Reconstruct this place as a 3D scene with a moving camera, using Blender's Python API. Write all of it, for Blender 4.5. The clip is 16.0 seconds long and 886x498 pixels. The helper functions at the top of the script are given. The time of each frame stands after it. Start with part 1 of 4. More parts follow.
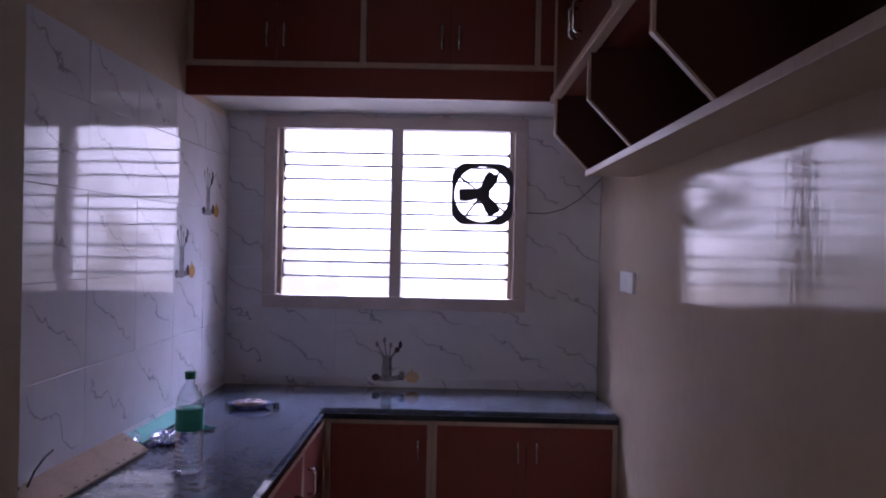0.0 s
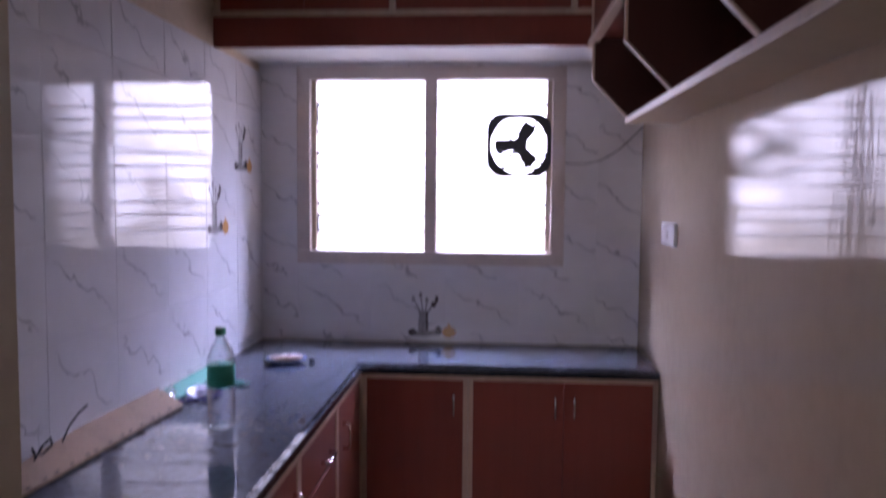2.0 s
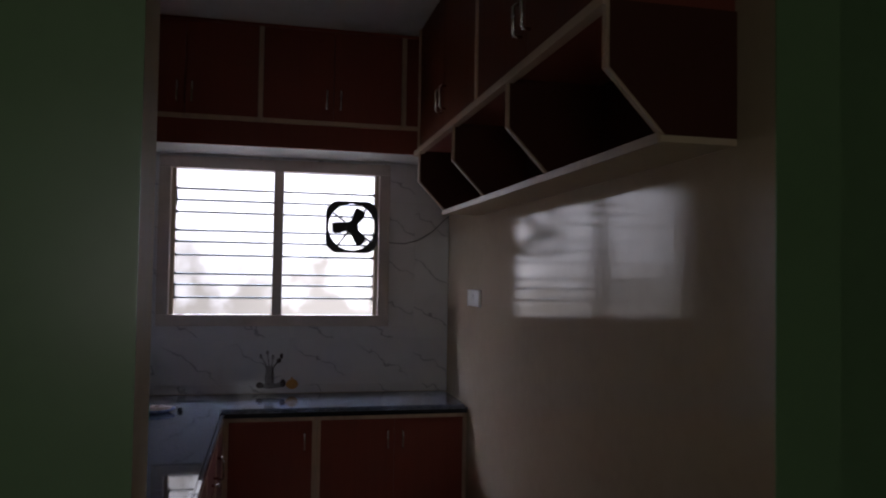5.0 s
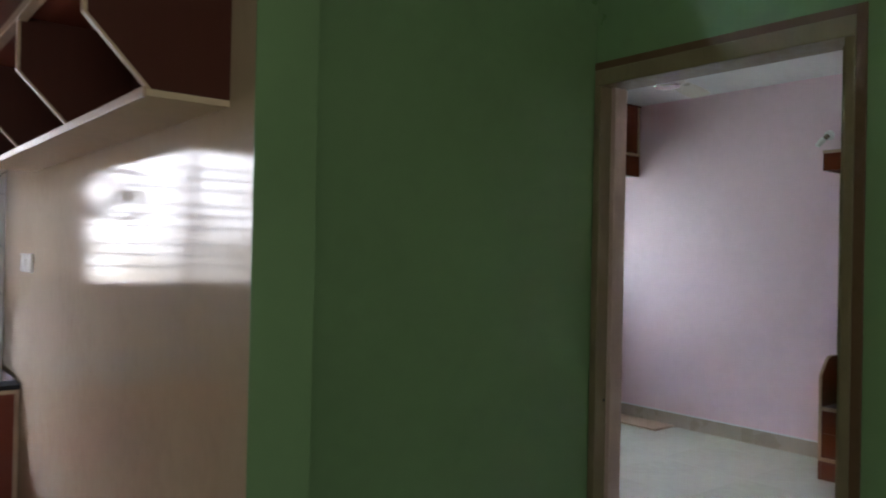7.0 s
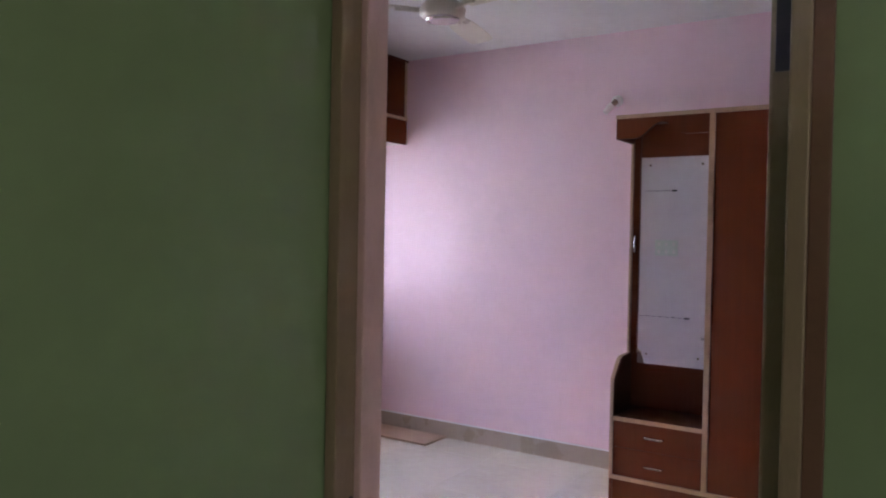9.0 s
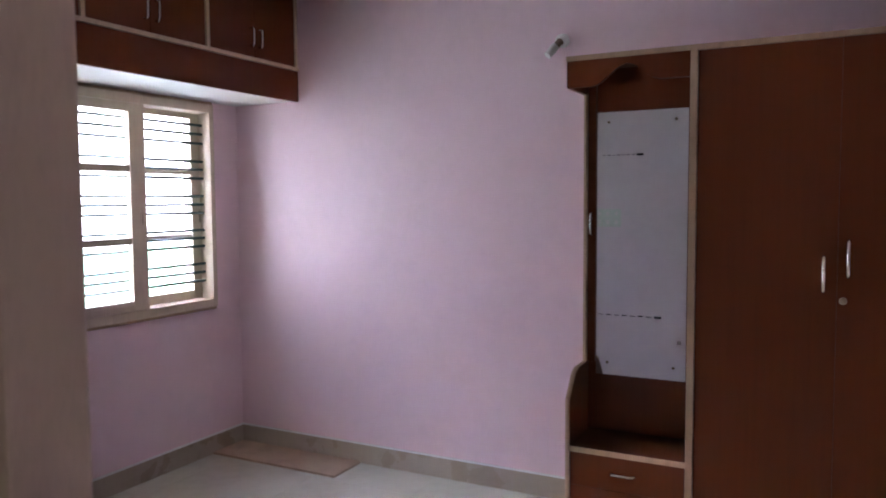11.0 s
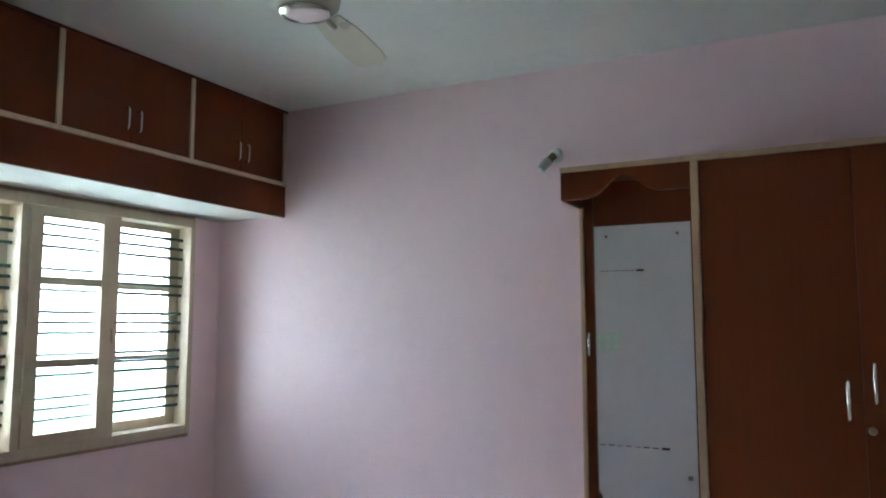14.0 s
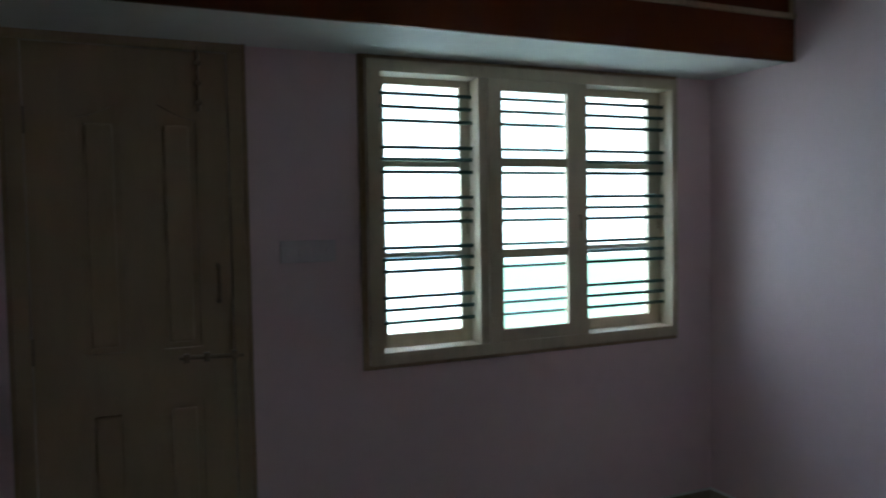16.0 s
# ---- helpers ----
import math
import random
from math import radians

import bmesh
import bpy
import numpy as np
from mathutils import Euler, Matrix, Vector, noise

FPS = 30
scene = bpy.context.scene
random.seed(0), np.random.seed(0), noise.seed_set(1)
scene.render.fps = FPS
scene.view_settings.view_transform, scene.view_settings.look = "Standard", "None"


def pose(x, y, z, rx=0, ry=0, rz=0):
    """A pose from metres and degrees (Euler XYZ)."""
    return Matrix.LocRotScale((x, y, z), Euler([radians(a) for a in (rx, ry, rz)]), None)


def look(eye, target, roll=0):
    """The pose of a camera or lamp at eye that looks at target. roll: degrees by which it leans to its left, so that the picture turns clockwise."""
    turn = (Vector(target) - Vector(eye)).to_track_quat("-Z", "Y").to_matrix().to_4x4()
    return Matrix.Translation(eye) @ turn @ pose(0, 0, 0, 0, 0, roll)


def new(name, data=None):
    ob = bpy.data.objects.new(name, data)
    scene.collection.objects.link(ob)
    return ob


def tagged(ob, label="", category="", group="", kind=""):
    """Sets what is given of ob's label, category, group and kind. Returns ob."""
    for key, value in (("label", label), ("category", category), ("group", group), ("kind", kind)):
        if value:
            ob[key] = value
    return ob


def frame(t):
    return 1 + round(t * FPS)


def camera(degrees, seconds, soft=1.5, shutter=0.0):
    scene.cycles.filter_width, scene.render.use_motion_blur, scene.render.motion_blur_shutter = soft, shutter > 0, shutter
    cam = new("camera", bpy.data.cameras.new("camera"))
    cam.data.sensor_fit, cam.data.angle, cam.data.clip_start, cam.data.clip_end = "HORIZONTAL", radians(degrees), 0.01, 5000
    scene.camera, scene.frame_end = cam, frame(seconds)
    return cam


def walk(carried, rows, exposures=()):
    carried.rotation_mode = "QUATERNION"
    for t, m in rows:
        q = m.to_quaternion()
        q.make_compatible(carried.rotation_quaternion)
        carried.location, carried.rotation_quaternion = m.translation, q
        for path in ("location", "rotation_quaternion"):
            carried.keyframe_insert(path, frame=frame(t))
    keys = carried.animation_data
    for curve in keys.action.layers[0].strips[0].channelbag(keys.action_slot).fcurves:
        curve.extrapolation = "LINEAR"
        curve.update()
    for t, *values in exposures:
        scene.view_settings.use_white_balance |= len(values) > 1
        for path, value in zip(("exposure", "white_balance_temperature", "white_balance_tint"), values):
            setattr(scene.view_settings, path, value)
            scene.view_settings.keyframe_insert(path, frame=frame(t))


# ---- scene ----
cam = camera(60.6, 16.0, 2.0, 0.25)
PATH = [
    (0, (0.291, -0.764, 1.48), (0.271, 1.236, 1.469), 1.2),
    (0.5, (0.329, -0.697, 1.482), (0.248, 1.301, 1.456), 1.1),
    (1, (0.341, -0.689, 1.468), (0.231, 1.276, 1.112), 1.0),
    (1.5, (0.335, -0.68, 1.468), (0.205, 1.229, 0.885), 0.7),
    (2, (0.333, -0.695, 1.477), (0.196, 1.296, 1.343), 0.5),
    (2.5, (0.311, -0.732, 1.495), (0.181, 1.237, 1.818), 0.9),
    (3, (0.262, -0.791, 1.498), (0.212, 1.189, 1.776), 1.4),
    (5.5, (-0.035, -1.576, 1.451), (0.631, 0.31, 1.487), 0.6),
    (6, (0.056, -1.643, 1.452), (0.975, 0.132, 1.481), 0.6),
    (6.5, (0.153, -1.692, 1.454), (1.251, -0.021, 1.476), 1.1),
    (7, (0.281, -1.627, 1.43), (1.544, -0.076, 1.441), 1.2),
    (7.5, (0.481, -1.411, 1.455), (1.885, 0.012, 1.453), 1.6),
    (8, (0.73, -1.269, 1.439), (2.246, 0.036, 1.417), 1.7),
    (8.5, (1.016, -1.071, 1.475), (2.613, 0.132, 1.441), 1.2),
    (9, (1.277, -0.884, 1.468), (2.945, 0.219, 1.433), 1.1),
    (9.5, (1.513, -0.705, 1.493), (3.251, 0.285, 1.445), 0.5),
    (12, (2.401, -0.325, 1.564), (4.194, 0.514, 1.281), 0.1),
    (12.5, (2.396, -0.336, 1.534), (4.146, 0.487, 1.025), 0.1),
    (13, (2.405, -0.363, 1.528), (4.188, 0.504, 1.264), -0.4),
    (13.5, (2.392, -0.354, 1.536), (4.176, 0.54, 1.669), -0.2),
    (14, (2.426, -0.313, 1.52), (4.193, 0.601, 1.721), 0.0),
    (14.5, (2.597, -0.272, 1.513), (4.33, 0.72, 1.625), -0.5),
    (15, (2.83, -0.19, 1.514), (4.332, 1.13, 1.548), -0.7),
    (15.5, (2.972, -0.082, 1.515), (4.196, 1.499, 1.473), -0.9),
    (16, (3.134, 0.132, 1.518), (3.955, 1.953, 1.425), -1.0),
]
EXPOSURES = [(0, -1.12, 5700, 44), (0.5, -1.1, 5700, 44), (1.0, -1.02, 5650, 44), (1.5, -0.7, 5750, 46), (2.0, -0.28, 5850, 42), (2.5, -0.72, 6000, 42),
             (3.2, -1.25, 6100, 34), (5.4, -2.05, 6400, 18), (6.0, -1.28, 6400, 16), (6.5, -0.4, 6400, 16), (7.0, 0.25, 6500, 15),
             (8.0, 0.65, 6500, 36), (8.5, 0.65, 6650, 43), (9.5, 0.8, 6650, 47), (9.7, 0.8, 6650, 47), (11.8, 0.4, 6200, 24), (12.5, 0.6, 5800, 17), (13.0, 0.72, 6150, 18), (13.5, 0.6, 6350, 18), (14.0, 0.55, 6350, 10), (14.5, 0.35, 6350, 7), (15.5, -0.6, 6250, 3), (16, -1.1, 6000, 4)]
walk(cam, [(t, look(eye, target, roll)) for t, eye, target, roll in PATH], EXPOSURES)

# ---------------- light ----------------
world = bpy.data.worlds.new("sky")
scene.world = world
world.use_nodes = True
wn = world.node_tree.nodes
sky = wn.new("ShaderNodeTexSky")
sky.sky_type = 'NISHITA'
sky.sun_disc = False
sky.sun_elevation = radians(55)
sky.sun_rotation = radians(200)
world.node_tree.links.new(sky.outputs[0], wn["Background"].inputs[0])
wn["Background"].inputs[1].default_value = 0.12

sun_data = bpy.data.lights.new("sun", 'SUN')
sun_data.energy, sun_data.angle, sun_data.color = 3.0, radians(0.5), (1.0, 0.95, 0.88)
sun = new("sun", sun_data)
sun.matrix_world = look((0, -6, 9), (0.8, 0, 0))


def fill_lamp(name, x, y, z, w, h, power, color, aim):
    data = bpy.data.lights.new(name, 'AREA')
    data.shape, data.size, data.size_y, data.energy, data.color = 'RECTANGLE', w, h, power, color
    ob = new(name, data)
    ob.matrix_world = look((x, y, z), aim)
    return ob


# unseen fill lamp added at the hall's far opening to brighten the hall
fill_lamp("hall_daylight", -0.6, -3.75, 1.6, 1.3, 1.2, 22, (1.0, 0.97, 0.9), (-0.6, 0, 1.6))


def glow(name, high, low, z0, z1, strength, p0=0.25, p1=0.75, grain=2.6, up=(1, 1, 1), u0=2.3, u1=4.5, x_gain=None):
    """Added glowing sheet beyond a window, paler upward, boosted above the visible part."""
    m = bpy.data.materials.new(name)
    m.use_nodes = True
    n, ln = m.node_tree.nodes, m.node_tree.links
    n.remove(n["Principled BSDF"])
    em = n.new("ShaderNodeEmission")
    tc = n.new("ShaderNodeTexCoord")
    sp = n.new("ShaderNodeSeparateXYZ")
    ln.new(tc.outputs["Object"], sp.inputs[0])
    mr = n.new("ShaderNodeMapRange")
    mr.inputs[1].default_value, mr.inputs[2].default_value = z0, z1
    ln.new(sp.outputs["Z"], mr.inputs[0])
    nz = n.new("ShaderNodeTexNoise")
    nz.inputs["Scale"].default_value = grain
    nz.inputs["Detail"].default_value = 4
    ln.new(tc.outputs["Object"], nz.inputs["Vector"])
    ad = n.new("ShaderNodeMath")
    ad.operation = 'MULTIPLY_ADD'
    ln.new(nz.outputs["Fac"], ad.inputs[0])
    ad.inputs[1].default_value = 0.9
    ln.new(mr.outputs[0], ad.inputs[2])
    cr = n.new("ShaderNodeValToRGB")
    cr.color_ramp.elements[0].position, cr.color_ramp.elements[0].color = p0, (*low, 1)
    cr.color_ramp.elements[1].position, cr.color_ramp.elements[1].color = p1, (*high, 1)
    ln.new(ad.outputs[0], cr.inputs[0])
    rise = n.new("ShaderNodeMapRange")
    rise.inputs[1].default_value, rise.inputs[2].default_value = u0, u1
    ln.new(sp.outputs["Z"], rise.inputs[0])
    top_boost = n.new("ShaderNodeMix")
    top_boost.data_type, top_boost.blend_type, top_boost.clamp_result = 'RGBA', 'MULTIPLY', False
    ln.new(rise.outputs[0], top_boost.inputs[0])
    ln.new(cr.outputs[0], top_boost.inputs[6])
    top_boost.inputs[7].default_value = (*up, 1)
    ln.new(top_boost.outputs[2], em.inputs["Color"])
    em.inputs["Strength"].default_value = strength
    if x_gain:
        # glow is raised and cut along x to shape the light on the walls
        x0, x1, gain, stops = x_gain
        side = n.new("ShaderNodeMapRange")
        side.inputs[1].default_value, side.inputs[2].default_value = x0, x1
        ln.new(sp.outputs["X"], side.inputs[0])
        spread = n.new("ShaderNodeValToRGB")
        while len(spread.color_ramp.elements) < len(stops):
            spread.color_ramp.elements.new(0.5)
        for el, (x, v) in zip(spread.color_ramp.elements, stops):
            el.position, el.color = (x - x0) / (x1 - x0), (v, v, v, 1)
        ln.new(side.outputs[0], spread.inputs[0])
        power = n.new("ShaderNodeMath")
        power.operation = 'MULTIPLY'
        ln.new(spread.outputs[0], power.inputs[0])
        power.inputs[1].default_value = strength * gain
        ln.new(power.outputs[0], em.inputs["Strength"])
    ln.new(em.outputs[0], n["Material Output"].inputs["Surface"])
    return m


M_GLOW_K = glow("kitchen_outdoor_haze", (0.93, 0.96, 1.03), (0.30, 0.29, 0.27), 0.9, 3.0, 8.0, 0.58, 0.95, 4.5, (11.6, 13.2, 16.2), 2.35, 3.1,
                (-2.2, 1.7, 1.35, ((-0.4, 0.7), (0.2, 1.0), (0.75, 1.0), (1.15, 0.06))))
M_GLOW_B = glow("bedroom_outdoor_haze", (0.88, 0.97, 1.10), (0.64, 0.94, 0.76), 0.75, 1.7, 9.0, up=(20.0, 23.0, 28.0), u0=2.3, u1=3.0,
                x_gain=(1.2, 8.6, 3.2, ((1.9, 0.06), (2.9, 1.0), (4.4, 1.0), (5.4, 0.32))))
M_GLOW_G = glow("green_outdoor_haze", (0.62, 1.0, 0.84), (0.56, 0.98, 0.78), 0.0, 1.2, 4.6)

# ---------------- materials ----------------
def ramp(nodes, fac, stops):
    r = nodes.new("ShaderNodeValToRGB")
    el = r.color_ramp.elements
    while len(el) < len(stops):
        el.new(0.5)
    for e, (p, c) in zip(el, stops):
        e.position, e.color = p, (*c, 1)
    r.id_data.links.new(fac, r.inputs[0])
    return r.outputs[0]


def surface(name, base, vary=0.12, scale=6.0, stretch=(1, 1, 1), rough=0.5, rough_vary=0.1, bump=0.1, bump_scale=60.0,
            bump_stretch=(1, 1, 1), metal=0.0, coat=0.0, spec=0.5, alt=None, random_tint=0.0):
    m = bpy.data.materials.new(name)
    m.use_nodes = True
    nt = m.node_tree
    n, ln = nt.nodes, nt.links
    b = n["Principled BSDF"]
    tc = n.new("ShaderNodeTexCoord")

    def noise_at(sc, st, detail):
        mp = n.new("ShaderNodeMapping")
        mp.inputs["Scale"].default_value = st
        ln.new(tc.outputs["Object"], mp.inputs[0])
        t = n.new("ShaderNodeTexNoise")
        t.inputs["Scale"].default_value, t.inputs["Detail"].default_value = sc, detail
        ln.new(mp.outputs[0], t.inputs["Vector"])
        return t.outputs["Fac"]

    big = noise_at(scale, stretch, 5)
    fine = noise_at(scale * 9, stretch, 3)
    mix = n.new("ShaderNodeMath")
    mix.operation = 'MULTIPLY_ADD'
    ln.new(fine, mix.inputs[0])
    mix.inputs[1].default_value = 0.35
    half = n.new("ShaderNodeMath")
    half.operation = 'MULTIPLY'
    ln.new(big, half.inputs[0])
    half.inputs[1].default_value = 0.65
    ln.new(half.outputs[0], mix.inputs[2])
    other = alt or tuple(c * (1 - 2 * vary) for c in base)
    lighter = tuple(min(1, c * (1 + vary)) for c in base)
    col = ramp(n, mix.outputs[0], [(0.3, other), (0.5, base), (0.7, lighter)])
    if random_tint:
        info = n.new("ShaderNodeObjectInfo")
        hsv = n.new("ShaderNodeHueSaturation")
        mr = n.new("ShaderNodeMapRange")
        ln.new(info.outputs["Random"], mr.inputs[0])
        mr.inputs[3].default_value, mr.inputs[4].default_value = 1 - random_tint, 1 + random_tint
        ln.new(mr.outputs[0], hsv.inputs["Value"])
        ln.new(col, hsv.inputs["Color"])
        col = hsv.outputs[0]
    ln.new(col, b.inputs["Base Color"])
    rr = n.new("ShaderNodeMapRange")
    ln.new(big, rr.inputs[0])
    rr.inputs[1].default_value, rr.inputs[2].default_value = 0.3, 0.7
    rr.inputs[3].default_value, rr.inputs[4].default_value = max(0.02, rough - rough_vary), min(1, rough + rough_vary)
    ln.new(rr.outputs[0], b.inputs["Roughness"])
    b.inputs["Metallic"].default_value = metal
    b.inputs["Specular IOR Level"].default_value = spec
    b.inputs["Coat Weight"].default_value = coat
    b.inputs["Coat Roughness"].default_value = 0.08
    if bump:
        bp = n.new("ShaderNodeBump")
        bp.inputs["Strength"].default_value, bp.inputs["Distance"].default_value = bump, 0.002
        ln.new(noise_at(bump_scale, bump_stretch, 4), bp.inputs["Height"])
        ln.new(bp.outputs[0], b.inputs["Normal"])
    return m


def glass(name, tint, rough=0.02, ior=1.45):
    m = bpy.data.materials.new(name)
    m.use_nodes = True
    n, ln = m.node_tree.nodes, m.node_tree.links
    b = n["Principled BSDF"]
    b.inputs["Base Color"].default_value = (*tint, 1)
    b.inputs["Roughness"].default_value = rough
    b.inputs["Transmission Weight"].default_value = 1
    b.inputs["IOR"].default_value = ior
    return m


def vein_tile(name, base, line):
    m = bpy.data.materials.new(name)
    m.use_nodes = True
    n, ln = m.node_tree.nodes, m.node_tree.links
    b = n["Principled BSDF"]
    tc = n.new("ShaderNodeTexCoord")
    info = n.new("ShaderNodeObjectInfo")

    def mt(op, a, c=None, d=None):
        x = n.new("ShaderNodeMath")
        x.operation = op
        for k, v in enumerate((a, c, d)):
            if v is None:
                continue
            if isinstance(v, (int, float)):
                x.inputs[k].default_value = v
            else:
                ln.new(v, x.inputs[k])
        return x.outputs[0]

    sep = n.new("ShaderNodeSeparateXYZ")
    ln.new(tc.outputs["Object"], sep.inputs[0])
    shift = n.new("ShaderNodeVectorMath")
    shift.operation = 'ADD'
    cmb = n.new("ShaderNodeCombineXYZ")
    ln.new(mt('MULTIPLY', info.outputs["Random"], 9.0), cmb.inputs[1])
    ln.new(tc.outputs["Object"], shift.inputs[0])
    ln.new(cmb.outputs[0], shift.inputs[1])
    w = n.new("ShaderNodeTexNoise")
    w.inputs["Scale"].default_value, w.inputs["Detail"].default_value = 14, 2.5
    ln.new(shift.outputs[0], w.inputs["Vector"])
    wob = mt('MULTIPLY', mt('SUBTRACT', w.outputs["Fac"], 0.5), 0.16)
    d = mt('ABSOLUTE', mt('ADD', mt('MULTIPLY_ADD', sep.outputs["X"], 0.62, sep.outputs["Z"]), wob))
    # a thin drawn line that swells and fades
    wide = mt('MULTIPLY_ADD', w.outputs["Fac"], 0.013, 0.0)
    core = mt('SUBTRACT', 1.0, mt('DIVIDE', d, wide))
    core = mt('MAXIMUM', core, 0.0)
    ends = mt('MAXIMUM', mt('SUBTRACT', 1.0, mt('POWER', mt('DIVIDE', mt('ABSOLUTE', sep.outputs["X"]), 0.15), 4.0)), 0.0)
    soft = mt('MAXIMUM', mt('SUBTRACT', 1.0, mt('DIVIDE', d, 0.05)), 0.0)
    fac = mt('MINIMUM', mt('ADD', mt('MULTIPLY', mt('MULTIPLY', core, ends), 1.1), mt('MULTIPLY', soft, 0.07)), 1.0)
    mixn = n.new("ShaderNodeMix")
    mixn.data_type = 'RGBA'
    ln.new(fac, mixn.inputs[0])
    cloud = n.new("ShaderNodeTexNoise")
    cloud.inputs["Scale"].default_value = 7
    ln.new(shift.outputs[0], cloud.inputs["Vector"])
    ln.new(ramp(n, cloud.outputs["Fac"], [(0.3, tuple(c * 0.92 for c in base)), (0.7, base)]), mixn.inputs[6])
    mixn.inputs[7].default_value = (*line, 1)
    ln.new(mixn.outputs[2], b.inputs["Base Color"])
    b.inputs["Roughness"].default_value = 0.05
    b.inputs["Specular IOR Level"].default_value = 0.42
    bp = n.new("ShaderNodeBump")
    bp.inputs["Strength"].default_value, bp.inputs["Distance"].default_value = 0.04, 0.004
    wv = n.new("ShaderNodeTexNoise")
    wv.inputs["Scale"].default_value = 9
    ln.new(shift.outputs[0], wv.inputs["Vector"])
    ln.new(wv.outputs["Fac"], bp.inputs["Height"])
    ln.new(bp.outputs[0], b.inputs["Normal"])
    return m


M_CREAM = surface("cream_gloss_paint", (0.475, 0.37, 0.255), 0.05, 2.2, rough=0.085, rough_vary=0.05, bump=0.2, bump_scale=11,
                  bump_stretch=(1, 5, 0.6), spec=0.5)
M_CREAM_DULL = surface("cream_plaster_paint", (0.60, 0.47, 0.32), 0.06, 3, rough=0.6, bump=0.12, bump_scale=40)
M_GREEN = surface("green_wall_paint", (0.172, 0.288, 0.138), 0.04, 2.0, rough=0.33, rough_vary=0.06, bump=0.08, bump_scale=30)
M_PINK = surface("pink_lilac_wall_paint", (0.80, 0.60, 0.635), 0.03, 1.6, rough=0.5, bump=0.045, bump_scale=45)
M_WHITE = surface("white_ceiling_paint", (0.78, 0.77, 0.75), 0.04, 2.0, rough=0.7, bump=0.1, bump_scale=40)
M_PALE = surface("pale_lilac_white_paint", (0.74, 0.68, 0.70), 0.03, 1.6, rough=0.5, bump=0.045, bump_scale=45)
M_TILE = vein_tile("veined_wall_tile", (0.80, 0.79, 0.80), (0.42, 0.41, 0.43))
M_GROUT = surface("pale_grout", (0.80, 0.79, 0.80), 0.1, 20, rough=0.85, bump=0.2)
M_FLOOR = surface("polished_cream_floor_tile", (0.55, 0.53, 0.425), 0.06, 1.6, rough=0.08, rough_vary=0.06, bump=0.02, bump_scale=20,
                  spec=0.5, random_tint=0.012)
M_FLOOR_K = surface("beige_kitchen_floor_tile", (0.34, 0.28, 0.22), 0.07, 2.2, rough=0.2, rough_vary=0.07, bump=0.02, bump_scale=20, random_tint=0.01)
M_JOINT = surface("grey_floor_joint", (0.42, 0.40, 0.34), 0.06, 30, rough=0.8)
M_SKIRT = surface("grey_beige_skirting_tile", (0.36, 0.295, 0.215), 0.05, 3, rough=0.3, bump=0.03)
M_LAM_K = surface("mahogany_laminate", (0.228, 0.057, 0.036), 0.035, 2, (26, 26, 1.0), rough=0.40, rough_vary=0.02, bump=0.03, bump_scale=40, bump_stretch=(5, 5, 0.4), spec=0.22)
M_LAM_B = surface("teak_brown_laminate", (0.112, 0.025, 0.007), 0.05, 2, (26, 26, 1.0), rough=0.44, rough_vary=0.03, bump=0.03, bump_scale=40, bump_stretch=(5, 5, 0.4), spec=0.14)
# mahogany laminate darkened, with the shade inside shelves and cabinets put into its colour
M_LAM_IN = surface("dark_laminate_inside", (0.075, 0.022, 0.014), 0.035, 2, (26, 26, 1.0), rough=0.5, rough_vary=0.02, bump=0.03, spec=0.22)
M_EDGE = surface("beige_edge_beading", (0.52, 0.37, 0.26), 0.1, 12, (3, 3, 0.6), rough=0.42, bump=0.05)
M_EDGE_B = surface("brown_beige_edge_beading", (0.43, 0.28, 0.175), 0.1, 12, (3, 3, 0.6), rough=0.42, bump=0.05)
M_FRAME = surface("cream_painted_wood", (0.52, 0.415, 0.295), 0.07, 9, (3, 3, 0.7), rough=0.4, bump=0.08, bump_scale=50)
M_DOOR = surface("brownish_cream_door_paint", (0.37, 0.26, 0.16), 0.05, 7, (3, 3, 0.7), rough=0.45, bump=0.06, bump_scale=50)
M_FRAME_B = surface("brown_painted_edge", (0.33, 0.215, 0.125), 0.1, 9, rough=0.45, bump=0.08)
M_FRAME_D = surface("dark_brown_edge_paint", (0.13, 0.07, 0.036), 0.1, 9, rough=0.45, bump=0.08)
M_DOORFR = surface("olive_painted_door_frame", (0.225, 0.18, 0.105), 0.07, 9, (3, 3, 0.7), rough=0.38, bump=0.08, bump_scale=50)
# frame paint lightened to pink, with the bedroom's light put into the colour
M_JAMB = surface("pinkish_painted_jamb", (0.56, 0.42, 0.36), 0.06, 9, (3, 3, 0.7), rough=0.4, bump=0.08)
M_KWIN = surface("mauve_white_window_paint", (0.60, 0.52, 0.47), 0.07, 9, rough=0.4, bump=0.08)
M_IRON = surface("dark_painted_iron_bar", (0.05, 0.075, 0.09), 0.2, 30, rough=0.45, bump=0.1, metal=0.3)
M_IRON_G = surface("green_black_painted_bar", (0.03, 0.07, 0.06), 0.2, 30, rough=0.45, bump=0.1, metal=0.2)
M_BLACK = surface("matt_black_plastic", (0.02, 0.02, 0.024), 0.2, 30, rough=0.45, bump=0.05)
M_CHROME = surface("brushed_chrome", (0.72, 0.71, 0.69), 0.06, 60, rough=0.22, rough_vary=0.06, bump=0.02, metal=1.0)
M_BRASSDK = surface("dull_iron_fitting", (0.25, 0.19, 0.13), 0.2, 40, rough=0.55, bump=0.1, metal=0.35)
